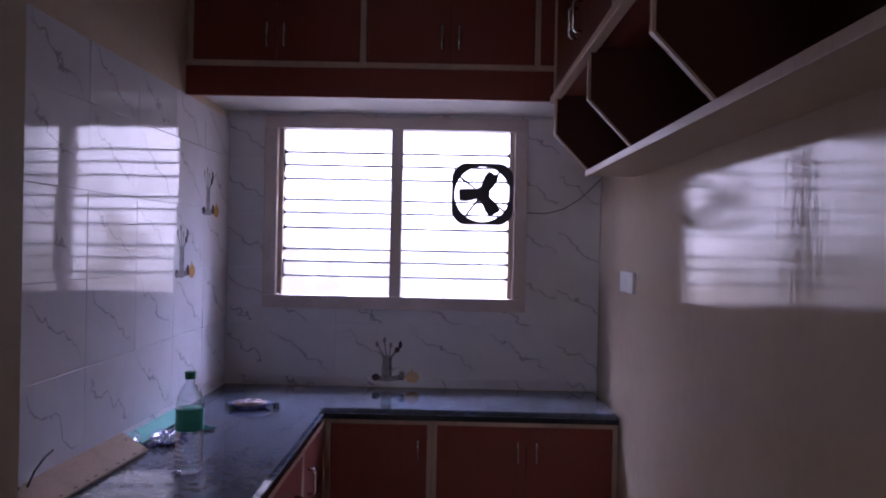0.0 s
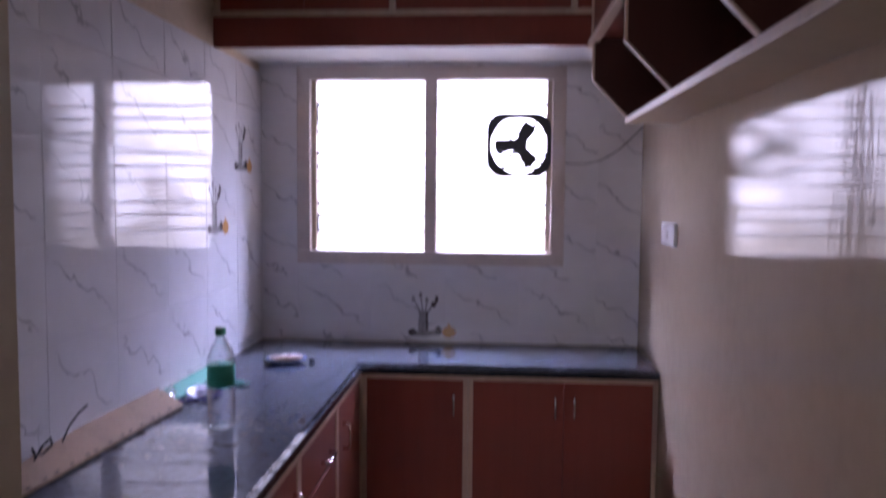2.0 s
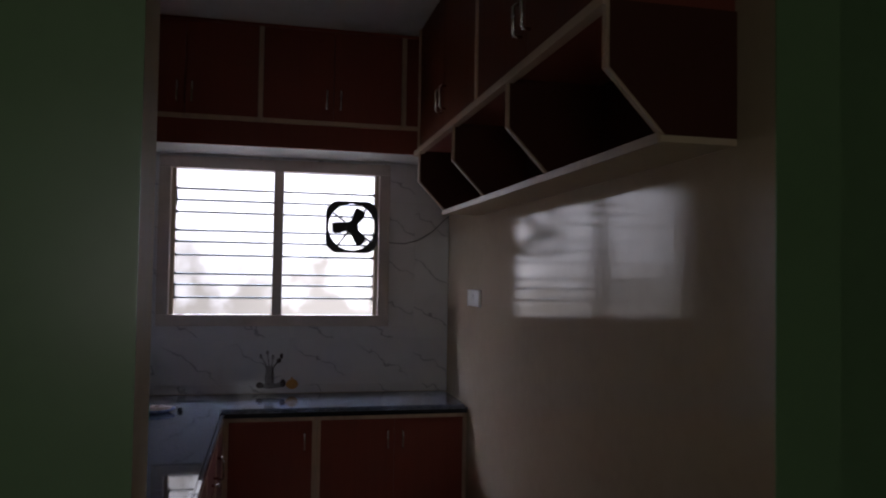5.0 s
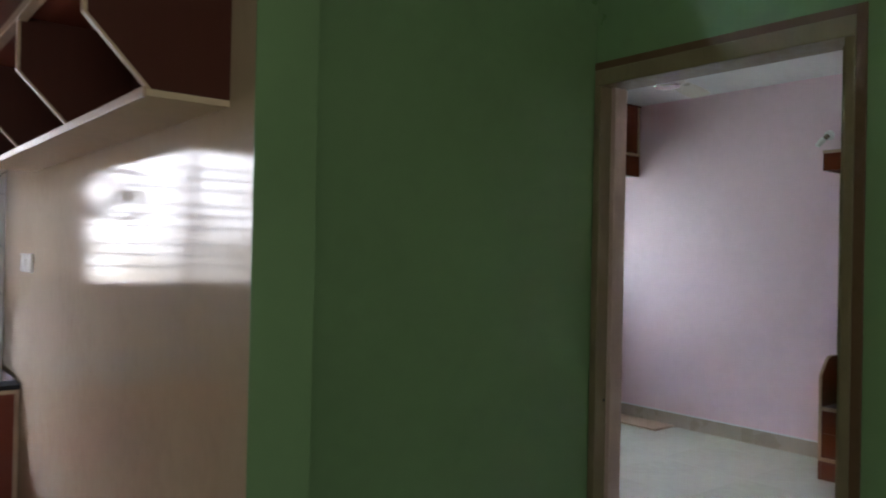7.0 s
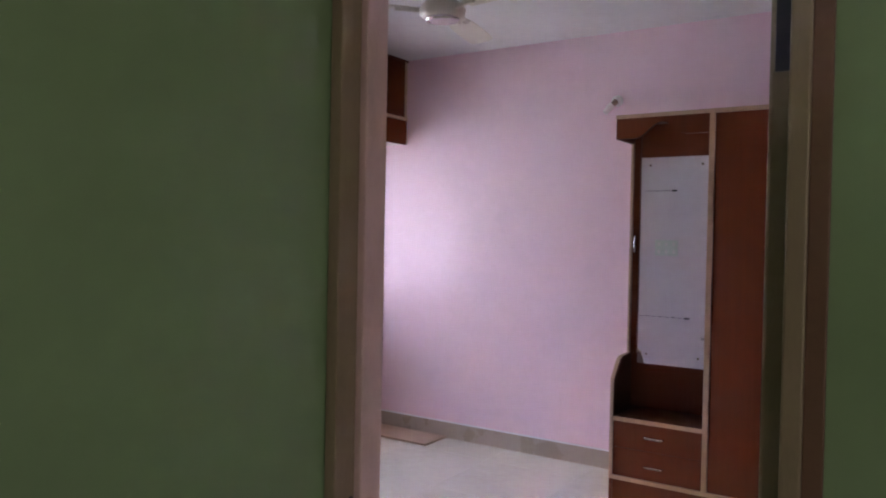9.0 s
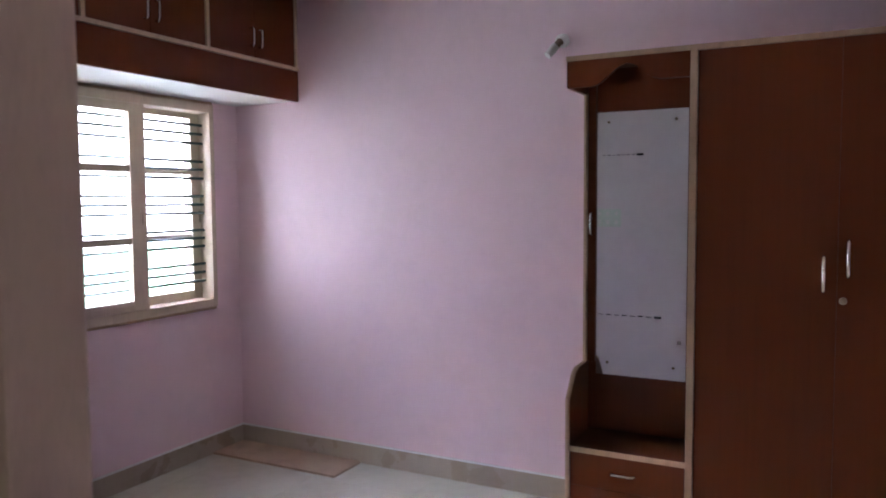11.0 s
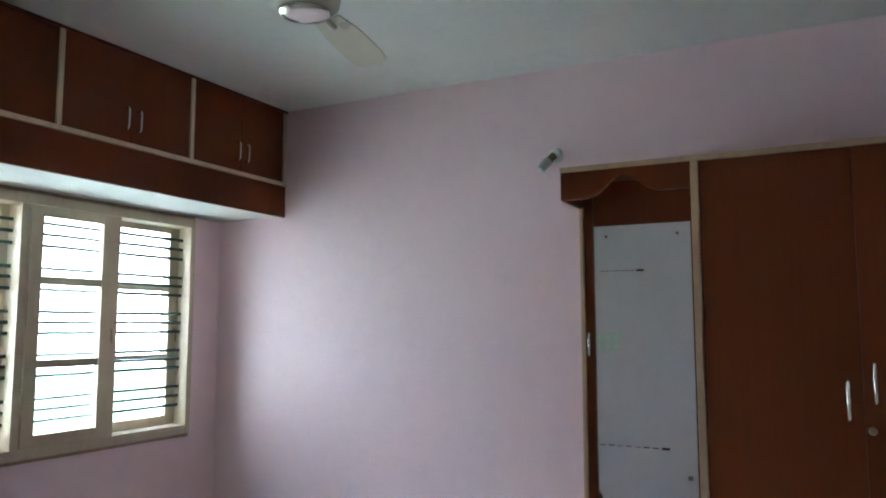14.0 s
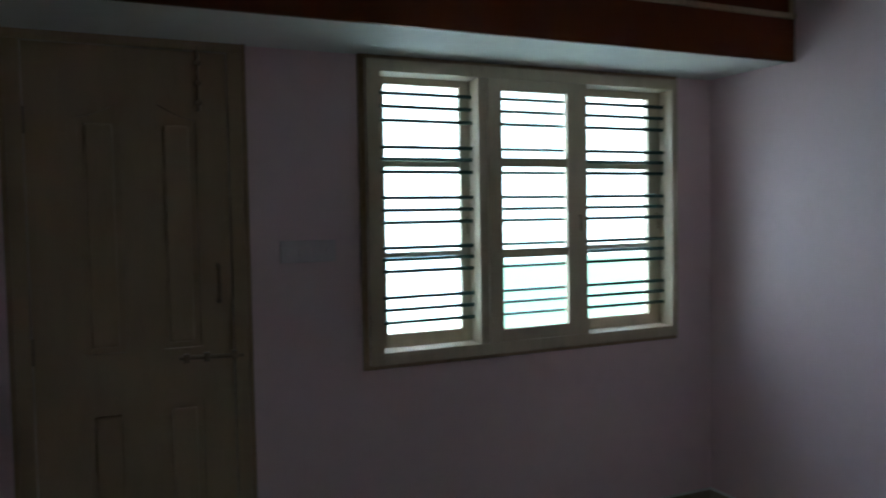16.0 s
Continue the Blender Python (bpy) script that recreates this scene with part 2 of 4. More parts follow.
# black granite lifted to bluish grey, with light off the tiles in its colour
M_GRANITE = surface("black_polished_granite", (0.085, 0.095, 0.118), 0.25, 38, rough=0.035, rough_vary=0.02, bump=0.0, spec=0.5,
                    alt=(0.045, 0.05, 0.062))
# the same granite near black, its shaded front side put into the colour
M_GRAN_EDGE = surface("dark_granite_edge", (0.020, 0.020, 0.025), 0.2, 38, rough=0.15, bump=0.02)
M_WHITEPL = surface("white_switch_plastic", (0.78, 0.77, 0.72), 0.03, 20, rough=0.35, bump=0.02)
M_GREYPL = surface("greyish_switch_plastic", (0.70, 0.60, 0.63), 0.03, 20, rough=0.4, bump=0.02)
M_GREENPL = surface("pale_green_switch_plate", (0.60, 0.735, 0.63), 0.03, 20, rough=0.35, bump=0.02)
M_FAN = surface("ivory_fan_enamel", (0.66, 0.62, 0.50), 0.04, 10, rough=0.35, bump=0.02)
M_CARD = surface("brown_cardboard", (0.44, 0.31, 0.21), 0.1, 10, rough=0.85, bump=0.2, bump_scale=90)
M_PLY = surface("pale_wood_strip", (0.62, 0.52, 0.40), 0.12, 9, (1, 9, 1), rough=0.6, bump=0.1)
M_BAG = surface("orange_plastic_bag", (0.62, 0.22, 0.10), 0.14, 9, rough=0.35, bump=0.5, bump_scale=22)
M_JUG = surface("milky_plastic_jug", (0.70, 0.66, 0.64), 0.06, 9, rough=0.35, bump=0.05)
M_RED = surface("red_plastic_cap", (0.55, 0.035, 0.035), 0.08, 20, rough=0.35, bump=0.04)
M_TEAL = surface("green_bottle_label", (0.025, 0.43, 0.29), 0.1, 20, rough=0.4, bump=0.04)
M_GREENCAP = surface("green_bottle_cap", (0.02, 0.22, 0.11), 0.1, 20, rough=0.4, bump=0.04)
M_STRIP = surface("mint_green_plastic_strip", (0.07, 0.36, 0.28), 0.1, 20, rough=0.4, bump=0.1)
M_PLATE_B = surface("blue_enamel_plate_rim", (0.20, 0.24, 0.48), 0.3, 60, rough=0.2, bump=0.02)
M_PLATE_P = surface("pinkish_plate_middle", (0.62, 0.47, 0.44), 0.15, 40, rough=0.25, bump=0.02)
M_BLUE = surface("violet_blue_tinsel", (0.06, 0.05, 0.15), 0.3, 30, rough=0.25, bump=0.2)
M_ORANGE = surface("orange_print", (0.62, 0.33, 0.10), 0.12, 40, rough=0.12, bump=0.0)
M_GREYPR = surface("grey_print", (0.33, 0.31, 0.31), 0.2, 60, rough=0.12, bump=0.0)
M_DARKPR = surface("dark_brown_print", (0.10, 0.075, 0.075), 0.2, 60, rough=0.12, bump=0.0)
M_MARK = surface("dark_marker_ink", (0.06, 0.06, 0.07), 0.2, 60, rough=0.6, bump=0.0)
M_OUT = surface("pale_yellow_facade", (0.62, 0.56, 0.38), 0.08, 1, rough=0.9, bump=0.1)
M_GROUND = surface("dusty_ground", (0.32, 0.28, 0.22), 0.15, 0.5, rough=0.95, bump=0.2)


def film(name, tint, gloss):
    """Thin clear plastic: light passes straight through, with a wrinkled sheen."""
    m = bpy.data.materials.new(name)
    m.use_nodes = True
    n, ln = m.node_tree.nodes, m.node_tree.links
    n.remove(n["Principled BSDF"])
    clear, sheen, mix, fr = (n.new(k) for k in ("ShaderNodeBsdfTransparent", "ShaderNodeBsdfGlossy", "ShaderNodeMixShader", "ShaderNodeLayerWeight"))
    clear.inputs[0].default_value = (*tint, 1)
    sheen.inputs["Roughness"].default_value = 0.1
    fr.inputs[0].default_value = gloss
    ln.new(fr.outputs["Facing"], mix.inputs[0])
    ln.new(clear.outputs[0], mix.inputs[1])
    ln.new(sheen.outputs[0], mix.inputs[2])
    ln.new(mix.outputs[0], n["Material Output"].inputs["Surface"])
    return m


M_CLEAR = film("clear_plastic", (0.96, 0.975, 0.99), 0.5)
M_WRAP = film("violet_clear_wrap", (0.88, 0.88, 0.97), 0.25)
M_PRINT = surface("brown_card_print", (0.20, 0.15, 0.12), 0.2, 60, rough=0.8)
M_PANE = glass("faintly_green_glass", (0.90, 1.0, 0.96))
M_MIRROR = surface("silvered_mirror", (0.80, 0.82, 0.82), 0.01, 3, rough=0.035, rough_vary=0.01, bump=0.0, metal=1.0)


# ---------------- building helpers ----------------
def cuboid(bm, x0, x1, y0, y1, z0, z1, bev=0.0):
    x0, x1 = min(x0, x1), max(x0, x1)
    y0, y1 = min(y0, y1), max(y0, y1)
    z0, z1 = min(z0, z1), max(z0, z1)
    m = Matrix.Translation(((x0 + x1) / 2, (y0 + y1) / 2, (z0 + z1) / 2)) @ Matrix.Diagonal((x1 - x0, y1 - y0, z1 - z0, 1))
    r = bmesh.ops.create_cube(bm, size=1, matrix=m)
    if bev:
        edges = list({e for v in r["verts"] for e in v.link_edges})
        bmesh.ops.bevel(bm, geom=edges, offset=bev, segments=2, affect='EDGES', profile=0.6)
    return bm


def box(*a, bev=0.0):
    return cuboid(bmesh.new(), *a, bev=bev)


def tube(bm, pts, r, seg=8, cap=True):
    pts = [Vector(p) for p in pts]
    rings = []
    side = None
    for i, p in enumerate(pts):
        d = (pts[min(i + 1, len(pts) - 1)] - pts[max(i - 1, 0)]).normalized()
        if side is None:
            side = d.orthogonal().normalized()
        else:
            side = (side - d * side.dot(d)).normalized()
        up = d.cross(side)
        rad = r[i] if isinstance(r, (list, tuple)) else r
        rings.append([bm.verts.new(p + (side * math.cos(a) + up * math.sin(a)) * rad)
                      for a in (2 * math.pi * k / seg for k in range(seg))])
    for a, b in zip(rings, rings[1:]):
        for k in range(seg):
            bm.faces.new((a[k], a[(k + 1) % seg], b[(k + 1) % seg], b[k]))
    if cap:
        bm.faces.new(rings[0][::-1])
        bm.faces.new(rings[-1])
    return bm


def lathe(bm, profile, cx, cy, z0, seg=24):
    """Turns (radius, height) pairs round an upright axis."""
    return tube(bm, [(cx, cy, z0 + h + 1e-5 * i) for i, (r, h) in enumerate(profile)], [max(r, 1e-4) for r, h in profile], seg)


def slab(bm, outline, plane, d0, d1):
    """An outline in the plane normal to an axis, given its thickness from d0 to d1."""
    def at(u, v, d):
        return {"x": (d, u, v), "y": (u, d, v), "z": (u, v, d)}[plane]
    a = [bm.verts.new(at(u, v, d0)) for u, v in outline]
    b = [bm.verts.new(at(u, v, d1)) for u, v in outline]
    bm.faces.new(a)
    bm.faces.new(b[::-1])
    k = len(a)
    for i in range(k):
        bm.faces.new((a[i], b[i], b[(i + 1) % k], a[(i + 1) % k]))
    bmesh.ops.recalc_face_normals(bm, faces=bm.faces)
    return bm


def smooth_if(bm, on):
    for f in bm.faces:
        f.smooth = on


def finish(name, bm, material, smooth=False):
    bmesh.ops.recalc_face_normals(bm, faces=bm.faces)
    smooth_if(bm, smooth)
    me = bpy.data.meshes.new(name)
    bm.to_mesh(me)
    bm.free()
    me.materials.append(material)
    return me


def part(name, bm, material, parent, label="", smooth=False):
    ob = new(name, finish(name, bm, material, smooth))
    ob.parent = parent
    if parent.type == 'EMPTY':
        ob.matrix_parent_inverse = Matrix.Translation(-parent.location)
    if label:
        tagged(ob, label)
    return ob


def thing(name, label, category, x, y, z, group=""):
    e = new(name)
    e.location = (x, y, z)
    e.empty_display_size = 0.1
    return tagged(e, label, category, group)


def solid(name, bm, material, label, category, group="", smooth=False):
    return tagged(new(name, finish(name, bm, material, smooth)), label, category, group)


def structure(name, bm, material, label, category="wall"):
    return tagged(new(name, finish(name, bm, material)), label, category, "", "structure")


def wall_with_holes(axis, d0, d1, u0, u1, z0, z1, holes):
    """A wall slab made of blocks round its openings (u0, u1, z0, z1)."""
    bm = bmesh.new()
    def put(a, b, c, d):
        if b - a > 1e-4 and d - c > 1e-4:
            if axis == "y":
                cuboid(bm, a, b, d0, d1, c, d)
            else:
                cuboid(bm, d0, d1, a, b, c, d)
    at = u0
    for h in sorted(holes):
        put(at, h[0], z0, z1)
        put(h[0], h[1], z0, h[2])
        put(h[0], h[1], h[3], z1)
        at = h[1]
    put(at, u1, z0, z1)
    return bm


def pull(p, q, out, r=0.005, stand=0.028):
    """A wire handle from p to q, standing off the face in the direction out."""
    p, q, o = Vector(p), Vector(q), Vector(out) * stand
    a = (q - p).normalized() * 0.008
    return tube(bmesh.new(), [p, p + o * 0.75, p + o + a, q + o - a, q + o * 0.75, q], r, 8)


# ---------------- structure ----------------
KX0, KX1, KY0, KY1, KH = -0.785, 1.0, 0.18, 2.86, 2.66     # kitchen
BX0, BX1, BY0, BY1, BH = 2.60, 5.875, -1.6, 3.0, 2.77      # bedroom
BF = 0.006                                                 # its floor lies a little higher
HX0, HX1, HY0, HH = -2.4, 2.485, -3.6, 2.77                # hall
KWIN = (-0.603, 0.650, 1.165, 2.085)
BWIN = (4.068, 5.645, 0.900, 2.147)
BDOOR = (2.86, 3.620, 0.0, 2.165)

structure("wall_north_kitchen", wall_with_holes("y", KY1, 3.09, KX0, KX1, 0, KH, [KWIN]), M_CREAM_DULL, "cream painted kitchen window wall")
structure("wall_west_kitchen", box(KX0 - 0.15, KX0, KY0, 3.09, 0, KH), M_CREAM_DULL, "cream painted kitchen side wall above tiles")
structure("wall_east_kitchen", box(KX1, 1.15, -0.087 + 0.004, 3.09, 0, 2.77), M_CREAM, "glossy cream painted wall reflecting the window")
structure("wall_end_green", box(KX1, 1.15, -0.087, -0.083, 0, 2.77), M_GREEN, "green painted wall end beside the kitchen opening")
structure("wall_return_green", box(1.15, 1.154, -0.087, 0.20, 0, 2.77), M_GREEN, "green painted return beside the kitchen opening")
structure("wall_south_kitchen", box(KX0 - 0.15, -0.245, 0.004, KY0, 0, 2.77), M_CREAM_DULL, "cream painted partition beside the kitchen opening")
structure("wall_hall_partition", box(HX0, -0.245, 0.0, 0.004, 0, 2.77), M_GREEN, "green painted hall side of the partition")
structure("wall_lintel", box(-0.245, KX1, 0.0, KY0, 2.2, 2.77), M_GREEN, "green painted lintel over the kitchen opening")
structure("wall_north_hall", box(1.154, HX1, 0.20, 0.35, 0, HH), M_GREEN, "plain green painted hall wall")
structure("wall_east_hall", wall_with_holes("x", HX1, HX1 + 0.06, HY0, 0.35, 0, HH, [(-0.722, 0.197, 0, 2.117)]), M_GREEN, "green painted hall wall with a doorway")
structure("wall_west_bedroom", wall_with_holes("x", HX1 + 0.06, BX0, HY0, BY1, 0, HH, [(-0.722, 0.197, 0, 2.117)]), M_PALE, "pale lilac white bedroom wall with a doorway")
structure("wall_west_hall", box(HX0 - 0.15, HX0, HY0, 0.14, 0, HH), M_GREEN, "green painted hall wall")
# the far opening is assumed, cut only to let light in
structure("wall_south_hall", wall_with_holes("y", HY0 - 0.15, HY0, HX0, HX1, 0, HH, [(-1.2, 0.0, 1.0, 2.1)]), M_GREEN, "green painted hall wall with an added opening for light")
structure("wall_north_bedroom", wall_with_holes("y", BY1, 3.23, BX0, BX1, 0, BH, [BWIN, BDOOR]), M_PINK, "pale pink lilac bedroom window wall")
structure("wall_east_bedroom", box(BX1, 6.1, BY0, 3.23, 0, BH), M_PINK, "plain pale pink lilac bedroom wall")
structure("wall_south_bedroom", box(BX0, BX1, BY0 - 0.2, BY0, 0, BH), M_PINK, "plain pale pink lilac bedroom wall")
structure("ceiling_kitchen", box(KX0 - 0.15, 1.15, KY0, 3.09, KH, 2.9), M_WHITE, "white painted kitchen ceiling", "ceiling")
structure("ceiling_hall", box(HX0 - 0.15, HX1, HY0 - 0.15, KY0, HH, 2.9), M_WHITE, "white painted hall ceiling", "ceiling")
structure("ceiling_bedroom", box(HX1, 6.1, HY0, 3.23, BH, 2.9), M_WHITE, "white painted bedroom ceiling", "ceiling")
floor = structure("floor", box(-2.6, 6.1, -3.75, 3.09, -0.2, -0.004), M_JOINT, "polished pale tile floor with thin joints", "floor")
floor_b = structure("floor_bedroom", box(2.54, 5.875, -1.6, 3.0, -0.003, BF - 0.004), M_JOINT, "polished pale tile floor with thin joints", "floor")
structure("ground", box(-80, 80, -80, 90, -3.3, -3.2), M_GROUND, "dusty ground outside", "ground")

# bedroom skirting tiles
structure("baseboard_north", wall_with_holes("y", BY1 - 0.012, BY1, BX0, BX1 - 0.012, BF, 0.118, [(2.84, 3.640, BF, 0.2)]), M_SKIRT, "grey beige tile skirting", "baseboard")
structure("baseboard_east", box(BX1 - 0.012, BX1, BY0, BY1, BF, 0.118), M_SKIRT, "grey beige tile skirting", "baseboard")
structure("trim_east", box(BX1 - 0.010, BX1, BY0, BY1, 0.118, 0.127), M_WHITE, "white cement line over the skirting", "trim")
structure("trim_north", box(3.640, BX1 - 0.010, BY1 - 0.010, BY1, 0.118, 0.127), M_WHITE, "white cement line over the skirting", "trim")
structure("baseboard_kitchen", box(KX1 - 0.012, KX1, -0.05, 2.36, 0, 0.10), M_SKIRT, "grey beige tile skirting in the kitchen", "baseboard")


# ---------------- windows ----------------
def kitchen_window():
    x0, x1, z0, z1 = KWIN
    w = tagged(new("window_1"), "mauve white wooden kitchen window with iron bars", "window", "", "structure")
    w.location = ((x0 + x1) / 2, 2.87, z0)
    f = 0.062
    y0, y1 = 2.838, 2.925
    for a in ((x0, x0 + f, z0 + f, z1 - f), (x1 - f, x1, z0 + f, z1 - f), (x0, x1, z0, z0 + f), (x0, x1, z1 - f, z1)):
        part("window_frame", box(a[0], a[1], y0, y1, a[2], a[3], bev=0.004), M_KWIN, w)
    # thin inner lining, standing back
    g = 0.022
    xi0, xi1, zi0, zi1 = x0 + f, x1 - f, z0 + f, z1 - f
    for a in ((xi0, xi0 + g, zi0, zi1), (xi1 - g, xi1, zi0, zi1)):
        part("window_lining", box(a[0], a[1], 2.875, 2.93, a[2], a[3], bev=0.002), M_FRAME, w)
    part("mullion", box(0.000, 0.055, 2.845, 2.93, zi0, zi1, bev=0.004), M_KWIN, w)
    for z in (1.915, 1.853, 1.787, 1.686, 1.624, 1.551, 1.448, 1.388, 1.318):
        part("iron_bar", tube(bmesh.new(), [(xi0 - 0.004, 2.905, z), (xi1 + 0.004, 2.905, z)], 0.0055, 8), M_IRON, w)
        for x in (xi0 + 0.026, xi1 - 0.026):
            part("bar_collar", box(x - 0.006, x + 0.006, 2.893, 2.914, z - 0.010, z + 0.010, bev=0.002), M_IRON, w)
    for z in (1.86, 1.35):
        part("hinge", box(xi0 + 0.014, xi0 + 0.028, 2.885, 2.90, z - 0.04, z + 0.04, bev=0.002), M_IRON, w)


kitchen_window()


def bedroom_window():
    x0, x1, z0, z1 = BWIN
    w = tagged(new("window_2"), "cream wooden bedroom window with three barred casements", "window", "", "structure")
    w.location = ((x0 + x1) / 2, 2.98, z0)
    b = 0.020
    for a in ((x0, x0 + b, z0, z1), (x1 - b, x1, z0, z1), (x0 + b, x1 - b, z0, z0 + b), (x0 + b, x1 - b, z1 - b, z1)):
        part("brown_surround", box(a[0], a[1], 2.975, 3.06, a[2], a[3], bev=0.002), M_FRAME_B, w, "brown painted outer edge")
    f, fl, fr = 0.050, 0.055, 0.035
    xa, xb, za, zb = x0 + b, x1 - b, z0 + b, z1 - b
    for a in ((xa, xa + fl, za, zb), (xb - fr, xb, za, zb), (xa + fl, xb - fr, za, za + f), (xa + fl, xb - fr, zb - f, zb)):
        part("window_frame", box(a[0], a[1], 2.945, 3.07, a[2], a[3], bev=0.004), M_FRAME, w)
    posts = ((4.573, 4.613), (5.083, 5.112))
    for p0, p1 in posts:
        part("mullion", box(p0, p1, 2.945, 3.07, za + f, zb - f, bev=0.004), M_FRAME, w)
    # casement: opening span, depth, left stile, right stile, bottom rail, top rail
    sashes = ((xa + fl, posts[0][0], 3.034, 0.045, 0.041, 0.056, 0.030), (posts[0][1], posts[1][0], 2.938, 0.065, 0.076, 0.053, 0.047),
              (posts[1][1], xb - fr, 3.034, 0.050, 0.065, 0.052, 0.034))
    for u0, u1, y, sv, se, sb, st in sashes:
        c = part("casement", bmesh.new(), M_FRAME, w)
        y2 = y + 0.032
        zc0, zc1 = za + f + 0.002, zb - f - 0.002
        v0, v1 = u0 + 0.002, u1 - 0.002
        for a in ((v0, v0 + sv, zc0, zc1), (v1 - se, v1, zc0, zc1), (v0 + sv, v1 - se, zc0, zc0 + sb), (v0 + sv, v1 - se, zc1 - st, zc1)):
            part("sash_rail", box(a[0], a[1], y, y2, a[2], a[3], bev=0.003), M_FRAME, c)
        g = 0.019
        cuts = [zc0 + sb, 1.344, 1.730, zc1 - st]
        for zc in cuts[1:3]:
            part("glazing_bar", box(v0 + sv, v1 - se, y + 0.004, y2 - 0.002, zc - g, zc + g, bev=0.003), M_FRAME, c)
        for k in range(3):
            p = part("pane", box(v0 + sv - 0.004, v1 - se + 0.004, y + 0.016, y + 0.020, cuts[k] + (g if k else -0.004), cuts[k + 1] - (g if k < 2 else -0.004)), M_PANE, c)
            p.visible_shadow = False
        part("casement_handle", tube(bmesh.new(), [(v1 - 0.02, y - 0.001, 1.50), (v1 - 0.02, y - 0.014, 1.50), (v1 - 0.02, y - 0.016, 1.43)], 0.005, 8), M_BRASSDK, c)
    for z in (2.005, 1.952, 1.897, 1.790, 1.742, 1.690, 1.585, 1.535, 1.485, 1.382, 1.335, 1.286, 1.180, 1.130, 1.078):
        part("iron_bar", tube(bmesh.new(), [(xa + fl - 0.004, 3.012, z), (xb - fr + 0.004, 3.012, z)], 0.0082, 8), M_IRON_G, w)


bedroom_window()


# ---------------- doors of the setting ----------------
def bedroom_doorway():
    d = tagged(new("door_1"), "open doorway with an olive painted wooden frame", "door frame", "", "structure")
    d.location = (2.54, -0.26, 0)
    x0, x1 = 2.470, 2.606
    for a in ((0.165, 0.195, 0, 2.056), (-0.720, -0.690, 0, 2.056), (-0.720, 0.195, 2.056, 2.115)):
        part("jamb" if a[3] < 2.07 else "head", box(x0, x1, a[0], a[1], a[2], a[3], bev=0.004), M_DOORFR, d)
    part("door_stop", box(2.530, 2.600, 0.145, 0.165, 0, 2.056, bev=0.004), M_JAMB, d, "raised inner edge of the frame in its room-lit pinkish tone")
    part("door_stop", box(2.560, 2.606, -0.690, -0.646, 0, 2.056, bev=0.006), M_DOORFR, d, "raised inner edge of the frame")
    part("dark_edge", box(2.474, 2.484, -0.748, -0.720, 0, 2.143, bev=0.002), M_FRAME_D, d, "brown edge strip round the frame")
    part("dark_edge", box(2.474, 2.484, -0.720, 0.198, 2.115, 2.143, bev=0.002), M_FRAME_D, d, "brown edge strip round the frame")
    for z in (1.82, 0.42):
        part("hinge", box(2.556, 2.561, -0.684, -0.655, z - 0.085, z + 0.085, bev=0.002), M_BLACK, d, "black iron hinge")
    part("latch_hole", tube(bmesh.new(), [(2.522, 0.1638, 0.90), (2.522, 0.166, 0.90)], 0.006, 10), M_BLACK, d)


bedroom_doorway()


